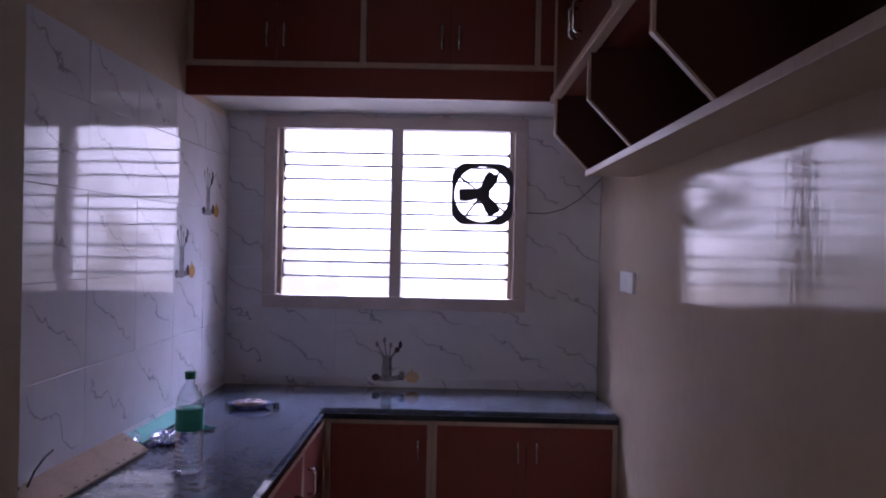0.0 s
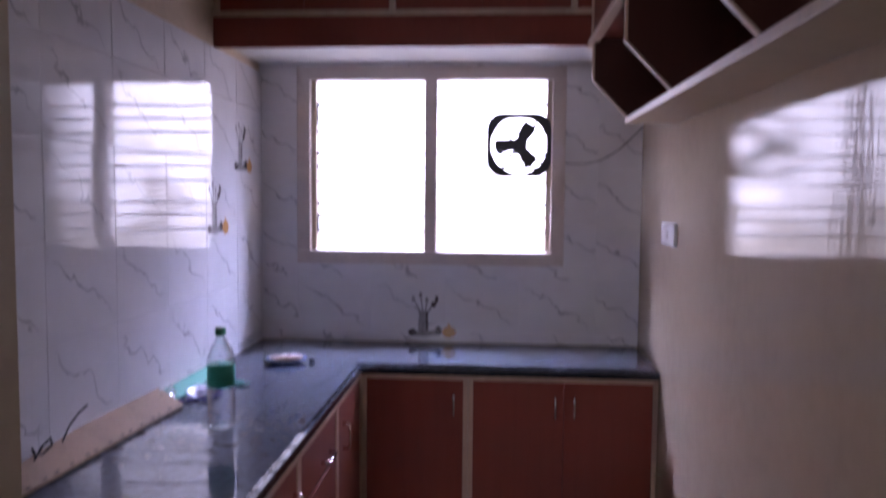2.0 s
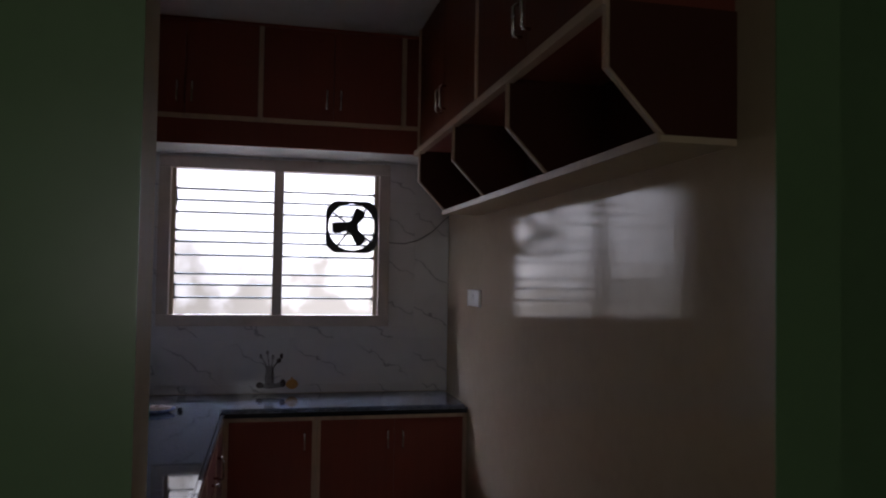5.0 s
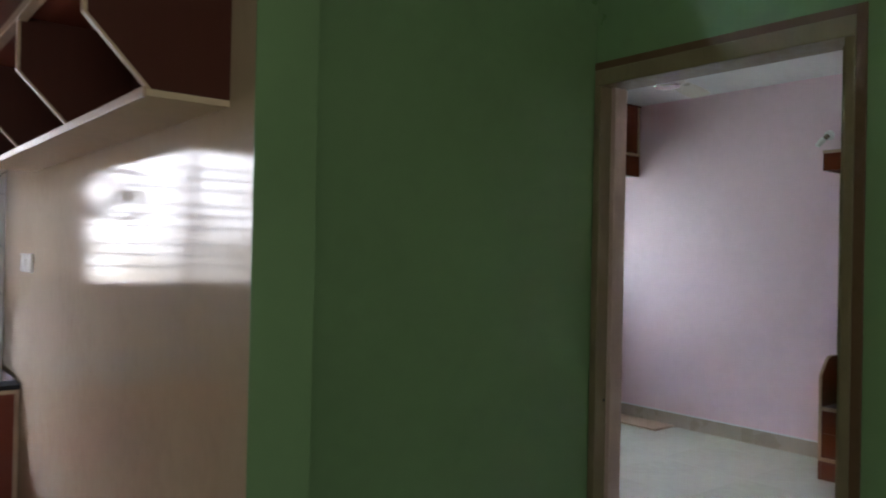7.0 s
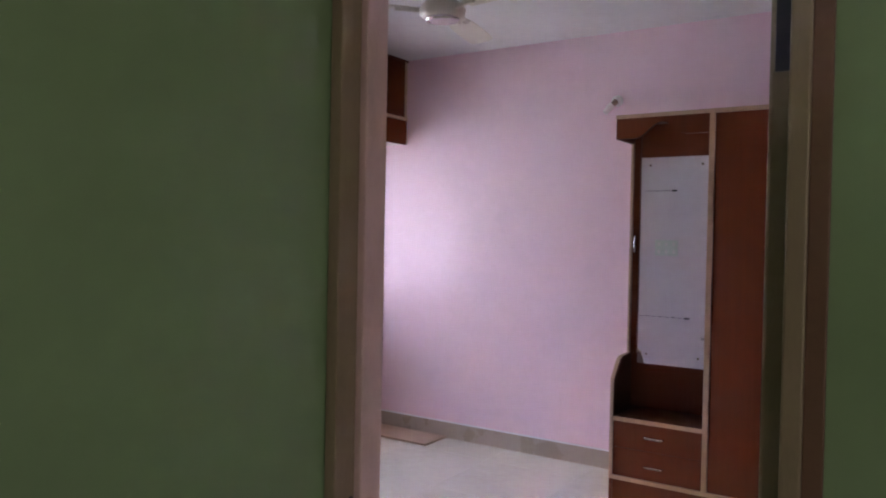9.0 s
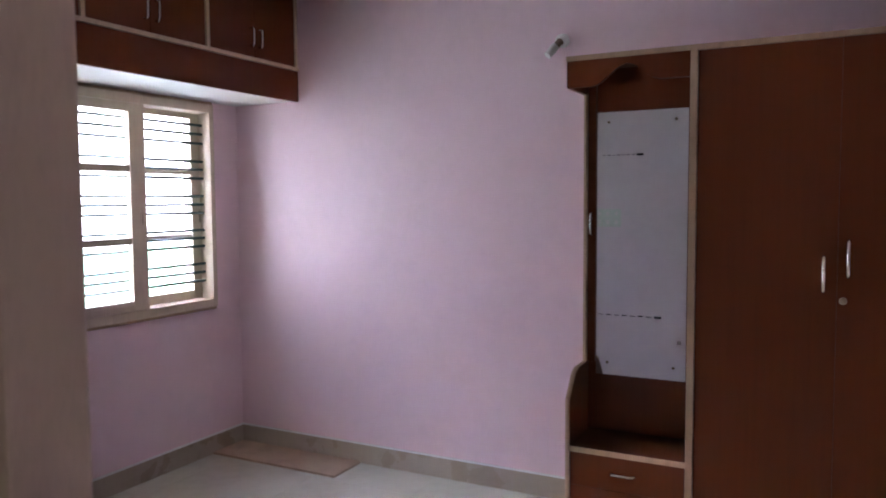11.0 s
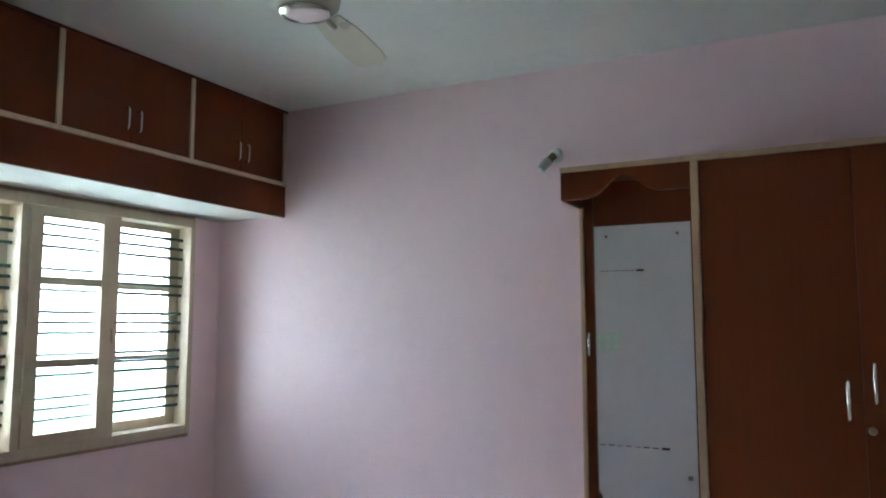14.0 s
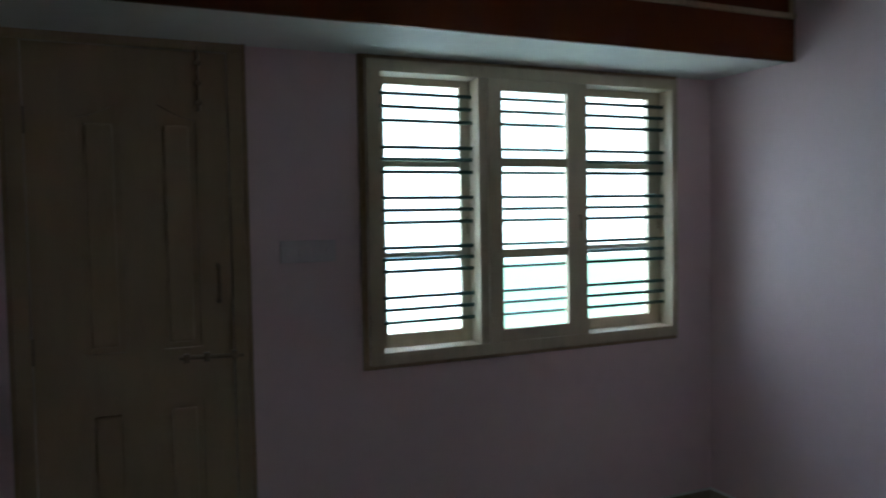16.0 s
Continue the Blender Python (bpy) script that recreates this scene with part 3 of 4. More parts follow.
def balcony_door():
    x0, x1, _, z1 = BDOOR
    d = tagged(new("door_2"), "closed cream panelled wooden door with bolts", "door", "", "structure")
    d.location = (3.25, 3.0, 0)
    f = 0.05
    for a in ((x0, x0 + f, 0, z1 - f), (x1 - f, x1, 0, z1 - f), (x0, x1, z1 - f, z1)):
        part("door_frame", box(a[0], a[1], 2.978, 3.08, a[2], a[3], bev=0.004), M_DOOR, d)
    part("brown_edge", box(x1, x1 + 0.016, 2.972, 3.0, 0, z1 + 0.016, bev=0.002), M_FRAME_B, d, "brown painted outer edge")
    part("brown_edge", box(x0 - 0.016, x0, 2.972, 3.0, 0, z1 + 0.016, bev=0.002), M_FRAME_B, d, "brown painted outer edge")
    part("brown_edge", box(x0, x1, 2.972, 2.979, z1, z1 + 0.016, bev=0.002), M_FRAME_B, d, "brown painted outer edge")
    a0, a1 = x0 + f + 0.003, x1 - f - 0.003
    for a in ((x0 + 0.02, x0 + f + 0.02, 0, z1 - f), (x1 - f - 0.02, x1 - 0.02, 0, z1 - f), (x0 + f + 0.02, x1 - f - 0.02, z1 - f - 0.03, z1 - 0.02)):
        part("frame_rebate", box(a[0], a[1], 3.040, 3.10, a[2], a[3]), M_DOOR, d)
    leaf = part("leaf", box(a0, a1, 3.006, 3.038, 0.012, z1 - f - 0.004, bev=0.002), M_DOOR, d)
    cols = ((3.070, 3.205), (3.325, 3.455))
    pieces = [(a0, cols[0][0], 0.012, z1 - f - 0.004), (cols[0][1], cols[1][0], 0.012, z1 - f - 0.004), (cols[1][1], a1, 0.012, z1 - f - 0.004)]
    for u0, u1, v0, v1 in pieces:
        part("stile", box(u0, u1, 2.994, 3.006, v0, v1), M_DOOR, leaf)
    for k, (u0, u1) in enumerate(cols):
        for v0, v1 in ((0.012, 0.22), (0.855, 1.052)):
            part("rail", box(u0, u1, 2.994, 3.006, v0, v1), M_DOOR, leaf)
        top = [(u0, z1 - f - 0.004), (u1, z1 - f - 0.004)]
        n = 8
        curve = []
        for i in range(n + 1):
            s = i / n
            if k == 0:
                s = 1 - s
                curve.append((u0 + (u1 - u0) * s, 1.868 + 0.055 * s ** 1.6))
            else:
                s = 1 - s
                curve.append((u0 + (u1 - u0) * s, 1.868 + 0.055 * (1 - s) ** 1.6))
        part("top_rail", slab(bmesh.new(), top + curve, "y", 2.994, 3.006), M_DOOR, leaf)
        for v0, v1 in ((0.25, 0.825), (1.082, 1.84)):
            part("raised_panel", box(u0 + 0.022, u1 - 0.022, 2.993, 3.006, v0 - 0.008, v1 + 0.008, bev=0.008), M_DOOR, leaf)
    bolt = part("tower_bolt", tube(bmesh.new(), [(3.468, 2.984, 1.90), (3.468, 2.984, 2.13)], 0.007, 8), M_BRASSDK, d, "dull iron tower bolt")
    for z in (1.93, 2.0, 2.07):
        part("bolt_strap", box(3.455, 3.481, 2.974, 2.994, z - 0.008, z + 0.008, bev=0.002), M_BRASSDK, bolt)
    part("pull_handle", pull((3.520, 2.994, 1.215), (3.520, 2.994, 1.345), (0, -1, 0), 0.008, 0.035), M_BRASSDK, d, "dull iron pull handle")
    latch = part("latch_bar", tube(bmesh.new(), [(3.375, 2.980, 1.018), (3.600, 2.980, 1.010)], 0.008, 8), M_BRASSDK, d, "dull iron sliding latch")
    for x in (3.40, 3.47, 3.57):
        part("latch_strap", box(x - 0.010, x + 0.010, 2.970, 2.994, 0.998, 1.030, bev=0.002), M_BRASSDK, latch)
    for z in (0.3, 1.078, 1.85):
        part("hinge", tube(bmesh.new(), [(2.912, 2.986, z - 0.045), (2.912, 2.986, z + 0.045)], 0.008, 8), M_BRASSDK, d)


balcony_door()


# ---------------- kitchen furniture ----------------
def front_unit(name, label, axis, face, out, u0, u1, z0, z1, depth, doors, lam, group, strips=True, category="cabinet", e=0.020, body=True, inside=None):
    """A cabinet whose front lies at 'face' on an axis; doors are (u0, u1, z0, z1, handles)."""
    back = face - out * depth

    def bx(a, b, c, d, n0, n1, bev=0.0):
        p, q = face + out * n0, face + out * n1
        return box(p, q, a, b, c, d, bev=bev) if axis == "x" else box(a, b, p, q, c, d, bev=bev)

    mid = (u0 + u1) / 2
    t = thing(name, label, category, *((face, mid, z0) if axis == "x" else (mid, face, z0)), group)
    if body:
        part("body", bx(u0, u1, z0, z1, -depth, -0.002), inside or M_LAM_IN, t)
    if strips:
        for a in ((u0, u0 + e, z0, z1), (u1 - e, u1, z0, z1), (u0 + e, u1 - e, z0, z0 + e), (u0 + e, u1 - e, z1 - e, z1)):
            part("edge_strip", bx(a[0], a[1], a[2], a[3], -0.002, 0.010, 0.002), M_EDGE, t, "beige beading strip")
    for (a, b, c, d, handles) in doors:
        dr = part("door" if d - c > 0.22 else "drawer", bx(a, b, c, d, -0.002, 0.006, 0.0015), lam, t)
        for (hu, hz, du, dz) in handles:
            p = (face + out * 0.005, hu, hz) if axis == "x" else (hu, face + out * 0.005, hz)
            q = (face + out * 0.005, hu + du, hz + dz) if axis == "x" else (hu + du, face + out * 0.005, hz + dz)
            o = (out, 0, 0) if axis == "x" else (0, out, 0)
            part("handle", pull(p, q, o), M_CHROME, dr, "slim chrome pull handle", smooth=True)
    return t


Z0, Z1 = 0.05, 0.752
GB = "kitchen base cabinets"
front_unit("base_cabinet", "mahogany laminate base cabinet under the black worktop", "y", 2.38, -1, -0.210, 0.230, Z0, Z1, 0.46,
           [(-0.190, 0.210, Z0 + 0.02, Z1 - 0.02, [(0.172, 0.588, 0, 0.085)])], M_LAM_K, GB)
front_unit("base_cabinet", "wide two-door mahogany laminate base cabinet", "y", 2.38, -1, 0.231, 0.998, Z0, Z1, 0.46,
           [(0.251, 0.620, Z0 + 0.02, Z1 - 0.02, [(0.585, 0.588, 0, 0.085)]), (0.622, 0.978, Z0 + 0.02, Z1 - 0.02, [(0.662, 0.588, 0, 0.085)])], M_LAM_K, GB)
XL = -0.222
front_unit("base_cabinet", "mahogany laminate corner cabinet with one door", "x", XL, 1, 1.901, 2.368, Z0, Z1, 0.53,
           [(1.921, 2.348, Z0 + 0.02, Z1 - 0.02, [(2.010, 0.555, 0, 0.092)])], M_LAM_K, GB)
hh = 0.110
front_unit("drawer_cabinet", "mahogany laminate cabinet with three drawers", "x", XL, 1, 1.380, 1.900, Z0, Z1, 0.53,
           [(1.400, 1.880, 0.578, Z1 - 0.02, [(1.665, 0.622, hh, 0)]), (1.400, 1.880, 0.330, 0.562, [(1.665, 0.452, hh, 0)]),
            (1.400, 1.880, Z0 + 0.02, 0.327, [(1.665, 0.212, hh, 0)])], M_LAM_K, GB)
front_unit("base_cabinet", "mahogany laminate base cabinet with one door", "x", XL, 1, 0.922, 1.379, Z0, Z1, 0.53,
           [(0.942, 1.359, Z0 + 0.02, Z1 - 0.02, [(1.325, 0.560, 0, 0.09)])], M_LAM_K, GB)
front_unit("filler_cabinet", "narrow mahogany laminate panel between cabinets", "x", XL, 1, 0.724, 0.921, Z0, Z1, 0.05,
           [(0.744, 0.901, Z0 + 0.02, Z1 - 0.02, [])], M_LAM_K, GB)
front_unit("base_cabinet", "mahogany laminate door below the worktop opening", "x", XL, 1, 0.185, 0.723, Z0, Z1, 0.05,
           [(0.205, 0.703, Z0 + 0.02, Z1 - 0.02, [(0.680, 0.565, 0, 0.09)])], M_LAM_K, GB)
solid("plinth_board", box(-0.218, 0.998, 2.392, 2.41, 0, 0.05), M_LAM_K, "dark mahogany plinth under the base cabinets", "plinth")
solid("plinth_board", box(-0.252, -0.234, 0.19, 2.391, 0, 0.05), M_LAM_K, "dark mahogany plinth under the base cabinets", "plinth")
structure("wall_counter_support", box(KX0, -0.290, 0.779, 0.852, 0, 0.752), M_CREAM_DULL, "cream plastered support under the worktop")

wtop = thing("worktop", "black polished granite worktop with a cut-out", "worktop", 0.1, 2.6, 0.754)
wt = slab(bmesh.new(), [(KX0, 0.775), (-0.305, 0.775), (-0.305, 0.185), (-0.209, 0.185), (-0.209, 2.350), (KX1 - 0.002, 2.350), (KX1 - 0.002, KY1 - 0.010), (KX0, KY1 - 0.010)], "z", 0.776, 0.797)
bmesh.ops.bevel(wt, geom=[e for e in wt.edges if abs(e.verts[0].co.z - 0.797) < 1e-4 and abs(e.verts[1].co.z - 0.797) < 1e-4], offset=0.014, segments=4, affect='EDGES')
part("granite_slab", wt, M_GRANITE, wtop)
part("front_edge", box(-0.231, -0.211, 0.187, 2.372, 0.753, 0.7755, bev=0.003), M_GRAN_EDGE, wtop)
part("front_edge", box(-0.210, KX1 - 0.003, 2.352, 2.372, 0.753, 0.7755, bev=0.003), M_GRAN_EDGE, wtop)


def loft(name, label, x0, x1, y0, y1, z0, zr, z1, cuts, pairs, lam, e=0.022, group="loft cabinets", rise=0.0):
    """A storage loft across a window wall: white soffit slab, fascia, and doors between upright strips."""
    structure("ceiling_loft_slab", box(x0, x1, y0 + 0.02, y1, z0 + rise, z0 + rise + 0.05), M_WHITE, "white painted underside of the storage loft", "ceiling")
    t = thing(name, label, "loft cabinet", (x0 + x1) / 2, y0, z0, group)
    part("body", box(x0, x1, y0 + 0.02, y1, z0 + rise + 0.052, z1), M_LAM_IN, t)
    part("fascia", box(x0, x1, y0, y0 + 0.018, z0 - 0.004, zr, bev=0.0015), lam, t)
    part("edge_strip", box(x0, x1, y0 - 0.010, y0 + 0.018, zr, zr + e, bev=0.002), M_EDGE, t, "beige beading strip")
    part("edge_strip", box(x0, x1, y0 - 0.010, y0 + 0.018, z1 - e * 0.7, z1 - 0.001, bev=0.002), lam, t)
    for c in cuts:
        part("edge_strip", box(c - e / 2, c + e / 2, y0 - 0.010, y0 + 0.018, zr + e, z1 - e * 0.7, bev=0.002), M_EDGE, t, "beige beading strip")
    for a, b, hs in pairs:
        m = (a + b) / 2
        for u0, u1 in (((a, m - 0.001), (m + 0.001, b)) if hs != 1 else ((a, b),)):
            d = part("door", box(u0, u1, y0 - 0.002, y0 + 0.018, zr + e + 0.001, z1 - e * 0.7 - 0.001, bev=0.0015), lam, t)
            if hs:
                hx = m - 0.034 if u0 == a else m + 0.034
                hz = zr + e + hs[0]
                part("handle", pull((hx, y0 - 0.001, hz), (hx, y0 - 0.001, hz + hs[1]), (0, -1, 0)), M_CHROME, d, "slim chrome pull handle", smooth=True)
    return t


KL = 2.27
loft("loft_cabinet", "mahogany laminate loft cabinet over the kitchen window", KX0, KX1, KL, KY1, 2.066, 2.180, KH,
     [-0.768, -0.075, 0.622], [(-0.756, -0.088, (0.055, 0.095)), (-0.062, 0.610, (0.055, 0.095)), (0.635, KX1, 0)], M_LAM_K, rise=0.033)


def wall_shelf_unit():
    xf, xb = 0.683, KX1 - 0.001
    ys = (0.055, 0.752, 1.455, 2.155)
    t = thing("wall_cabinet", "mahogany laminate wall cabinet with open angled shelves below", "wall cabinet", xf, 1.1, 1.76)
    part("body", box(xf + 0.02, xb, ys[0], ys[3] + 0.09, 2.062, KH - 0.002), M_LAM_K, t)
    part("edge_strip", box(xf - 0.010, xf + 0.02, ys[0] - 0.006, ys[3] + 0.095, 2.048, 2.074, bev=0.002), M_EDGE, t, "beige beading strip")
    cuts = (0.055, 1.103, 2.155)
    for a in cuts:
        part("edge_strip", box(xf - 0.008, xf + 0.02, a - 0.010, a + 0.010, 2.074, KH - 0.002, bev=0.002), M_EDGE, t, "beige beading strip")
    for a, b in zip(cuts, cuts[1:]):
        m = (a + b) / 2
        for u0, u1, hy in ((a + 0.011, m - 0.001, m - 0.038), (m + 0.001, b - 0.011, m + 0.038)):
            d = part("door", box(xf - 0.001, xf + 0.02, u0, u1, 2.076, KH - 0.004, bev=0.0015), M_LAM_B, t)
            part("handle", pull((xf, hy, 2.150), (xf, hy, 2.245), (-1, 0, 0)), M_CHROME, d, "slim chrome pull handle", smooth=True)
    zb, zk = 1.773, 1.912
    xk = 0.815
    shape = [(xf, 2.061), (xf, zk), (xk, zb), (xb, zb), (xb, 2.061)]
    for y in ys:
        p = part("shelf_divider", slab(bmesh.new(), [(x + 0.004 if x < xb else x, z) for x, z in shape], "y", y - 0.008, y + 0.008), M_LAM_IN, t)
        for (xa, za), (xc, zc) in zip(shape[:3], shape[1:3]):
            part("edge_strip", slab(bmesh.new(), [(xa - 0.003, za), (xa + 0.005, za), (xc + 0.005, zc), (xc - 0.003, zc)], "y", y - 0.010, y + 0.010), M_EDGE, p, "beige edge of the divider")
    part("shelf_board", box(xk - 0.004, xb, ys[0] - 0.008, ys[3] + 0.008, zb - 0.016, zb - 0.001), M_CREAM_DULL, t)
    part("edge_strip", box(xk - 0.012, xk - 0.004, ys[0] - 0.010, ys[3] + 0.010, zb - 0.020, zb + 0.004, bev=0.002), M_EDGE, t, "beige beading strip")
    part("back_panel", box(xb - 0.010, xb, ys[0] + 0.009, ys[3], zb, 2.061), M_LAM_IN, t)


wall_shelf_unit()


def exhaust_fan():
    cx, cy, cz, h = 0.438, 2.886, 1.727, 0.148
    t = thing("exhaust_fan", "black plastic exhaust fan fixed before the window bars", "exhaust fan", cx, cy, cz - h)
    # square rounded frame with a round hole
    bm = bmesh.new()
    n = 48
    outer, inner = [], []
    for k in range(n):
        a = 2 * math.pi * k / n
        c, s = math.cos(a), math.sin(a)
        r = h / max(abs(c), abs(s))
        r = min(r, h * 1.20)
        outer.append((cx + c * r, cz + s * r))
        inner.append((cx + c * h * 0.895, cz + s * h * 0.895))
    fo = [[bm.verts.new((u, y, v)) for u, v in ring] for y in (cy - 0.012, cy + 0.012) for ring in (outer, inner)]
    for k in range(n):
        j = (k + 1) % n
        bm.faces.new((fo[0][k], fo[0][j], fo[1][j], fo[1][k]))
        bm.faces.new((fo[2][j], fo[2][k], fo[3][k], fo[3][j]))
        bm.faces.new((fo[0][j], fo[0][k], fo[2][k], fo[2][j]))
        bm.faces.new((fo[1][k], fo[1][j], fo[3][j], fo[3][k]))
    part("fan_frame", bm, M_BLACK, t)
    for a in (45, 135, 225, 315):
        c, s = math.cos(radians(a + 8)), math.sin(radians(a + 8))
        part("stay", tube(bmesh.new(), [(cx + c * 0.03, cy + 0.004, cz + s * 0.03), (cx + c * h * 0.95, cy + 0.004, cz + s * h * 0.95)], 0.006, 6), M_BLACK, t)
    part("motor", tube(bmesh.new(), [(cx, cy - 0.03, cz), (cx, cy + 0.05, cz)], 0.037, 20), M_BLACK, t)
    for a in (62, 183, 303):
        bl = []
        for k in range(9):
            s = k / 8
            r = 0.025 + s * 0.088
            wd = 0.021 + 0.011 * math.sin(s * math.pi * 0.8)
            bl.append((r, wd))
        pts = [(r, -w) for r, w in bl] + [(r, w) for r, w in reversed(bl)]
        ca, sa = math.cos(radians(a)), math.sin(radians(a))
        part("blade", slab(bmesh.new(), [(cx + r * ca - w * sa, cz + r * sa + w * ca) for r, w in pts], "y", cy - 0.008, cy - 0.004), M_BLACK, t)
    cable = [(0.58, 2.872, 1.665), (0.66, 2.846, 1.640), (0.74, 2.846, 1.638), (0.82, 2.846, 1.66), (0.90, 2.846, 1.71), (0.97, 2.842, 1.78), (0.985, 2.78, 1.80)]
    solid("cable", tube(bmesh.new(), cable, 0.0022, 6), M_BLACK, "thin dark cable sagging along the tiled wall", "cable")


exhaust_fan()


def switch_plate(name, label, axis, face, out, u, z, w, h, rows, mat, group=""):
    def bx(a, b, c, d, n0, n1, bev):
        p, q = face + out * n0, face + out * n1
        return box(p, q, a, b, c, d, bev=bev) if axis == "x" else box(a, b, p, q, c, d, bev=bev)
    t = thing(name, label, "switch", *((face, u, z) if axis == "x" else (u, face, z)), group)
    part("plate", bx(u - w / 2, u + w / 2, z - h / 2, z + h / 2, 0, 0.012, 0.003), mat, t)
    nx, nz = rows
    for i in range(nx):
        for j in range(nz):
            a = u - w / 2 + w * (i + 0.5) / nx
            b = z - h / 2 + h * (j + 0.5) / nz
            part("rocker", bx(a - 0.011, a + 0.011, b - 0.016, b + 0.016, 0.012, 0.017, 0.002), mat if mat is M_GREYPL else M_WHITEPL, t)
    return t


switch_plate("light_switch", "white switch plate on the cream kitchen wall", "x", KX1, -1, 2.245, 1.347, 0.215, 0.082, (1, 1), M_WHITEPL)
switch_plate("switch_board", "pale green switch board on the lilac wall", "x", BX0, 1, 1.36, 1.39, 0.22, 0.15, (3, 2), M_GREENPL)
switch_plate("switch_board", "long white switch board beside the balcony door", "y", BY1, -1, 3.857, 1.383, 0.215, 0.085, (4, 1), M_GREYPL)


# ---------------- wardrobe and bedroom loft ----------------
loft("loft_cabinet", "brown laminate loft cabinet over the bedroom window", BX0, BX1 - 0.001, 2.503, BY1, 2.147, 2.322, BH,
     [2.958, 3.685, 4.412, 5.139, 5.852], [(BX0 + 0.01, 2.946, 0), (2.970, 3.673, (0.06, 0.095)), (3.697, 4.400, (0.06, 0.095)), (4.424, 5.127, (0.06, 0.095)), (5.151, 5.840, (0.06, 0.095))], M_LAM_B)


def wardrobe():
    xf, xb = 5.335, BX1 - 0.002
    ys, ym, ye = 0.655, 0.138, -0.930
    zt = 2.156
    t = thing("wardrobe", "brown laminate wardrobe with mirror dresser and two doors", "wardrobe", xf, 0, BF)
    # two-door body
    part("body", box(xf + 0.02, xb, ye, ym - 0.02, 0.148, zt - 0.022), M_LAM_IN, t)
    part("plinth", box(xf + 0.006, xb, ye, ys - 0.019, BF, 0.128), M_LAM_B, t)
    part("edge_strip", box(xf - 0.004, xf + 0.02, ye, ys, 0.128, 0.150, bev=0.002), M_EDGE_B, t, "beige beading strip")
    part("edge_strip", box(xf - 0.004, xf + 0.02, ye, ys + 0.004, zt - 0.022, zt, bev=0.002), M_EDGE_B, t, "beige beading strip")
    part("top_board", box(xf + 0.02, xb, ye, ys, zt - 0.022, zt - 0.001), M_LAM_B, t)
    part("upright", box(xf + 0.018, xb, ym - 0.019, ym + 0.011, 0.150, zt - 0.022), M_LAM_B, t)
    part("edge_strip", box(xf - 0.006, xf + 0.018, ym - 0.016, ym + 0.012, 0.150, zt - 0.022, bev=0.003), M_EDGE_B, t, "beige beading strip")
    d1 = part("door", box(xf, xf + 0.02, -0.3808, ym - 0.018, 0.152, zt - 0.024, bev=0.002), M_LAM_B, t)
    d2 = part("door", box(xf - 0.003, xf + 0.017, ye + 0.002, -0.382, 0.152, zt - 0.024, bev=0.002), M_LAM_B, t)
    part("handle", pull((xf, -0.336, 1.206), (xf, -0.336, 1.336), (-1, 0, 0), 0.007, 0.03), M_CHROME, d1, "chrome bow handle", smooth=True)
    part("handle", pull((xf - 0.003, -0.416, 1.264), (xf - 0.003, -0.416, 1.396), (-1, 0, 0), 0.007, 0.03), M_CHROME, d2, "chrome bow handle", smooth=True)
    part("lock", tube(bmesh.new(), [(xf, -0.402, 1.174), (xf - 0.010, -0.402, 1.174)], 0.014, 16), M_BRASSDK, d2, "round metal lock", smooth=True)
    # dresser bay
    xs, xi = xf + 0.250, xf + 0.265
    part("side_panel", slab(bmesh.new(), [(xb, BF), (xf, BF), (xf, 0.685), (xf + 0.085, 0.785), (xf + 0.115, 0.797), (xs, 0.806), (xs, zt - 0.022), (xb, zt - 0.022)], "y", ys - 0.018, ys), M_LAM_B, t)
    edge = [(xf, 0.150), (xf, 0.685), (xf + 0.085, 0.785), (xf + 0.115, 0.797), (xs, 0.806), (xs, 2.03)]
    part("edge_strip", tube(bmesh.new(), [(x - 0.002, ys - 0.009, z) for x, z in edge], 0.0105, 6), M_EDGE_B, t, "beige beading strip")
    part("back_panel", box(xi + 0.006, xb, ym + 0.012, ys - 0.019, 0.490, zt - 0.022), M_LAM_B, t)
    part("mirror_stile", box(xs + 0.001, xi + 0.006, 0.600, ys - 0.019, 0.806, zt - 0.022, bev=0.002), M_LAM_B, t)
    part("shelf_board", box(xf, xb, ym + 0.012, ys - 0.019, 0.458, 0.480), M_LAM_B, t)
    part("edge_strip", box(xf - 0.006, xf, ym + 0.012, ys - 0.001, 0.457, 0.481, bev=0.002), M_EDGE_B, t, "beige beading strip")
    part("drawer_case", box(xf + 0.02, xb, ym + 0.012, ys - 0.019, 0.150, 0.457), M_LAM_IN, t)
    for z0, z1, hz in ((0.152, 0.3093, 0.229), (0.3105, 0.456, 0.388)):
        dr = part("drawer", box(xf, xf + 0.02, ym + 0.014, ys - 0.021, z0, z1, bev=0.002), M_LAM_B, t)
        part("handle", pull((xf, 0.354, hz), (xf, 0.450, hz), (-1, 0, 0), 0.005, 0.026), M_CHROME, dr, "slim chrome pull handle", smooth=True)
    mir = part("mirror", box(xi - 0.002, xi + 0.003, 0.198, 0.598, 0.750, 1.942), M_MIRROR, t, "tall mirror with ink marks and corner screws")
    for y, z in ((0.545, 0.806), (0.250, 0.806), (0.545, 1.897), (0.250, 1.897)):
        part("screw", tube(bmesh.new(), [(xi - 0.002, y, z), (xi - 0.006, y, z)], 0.006, 10), M_BRASSDK, mir)
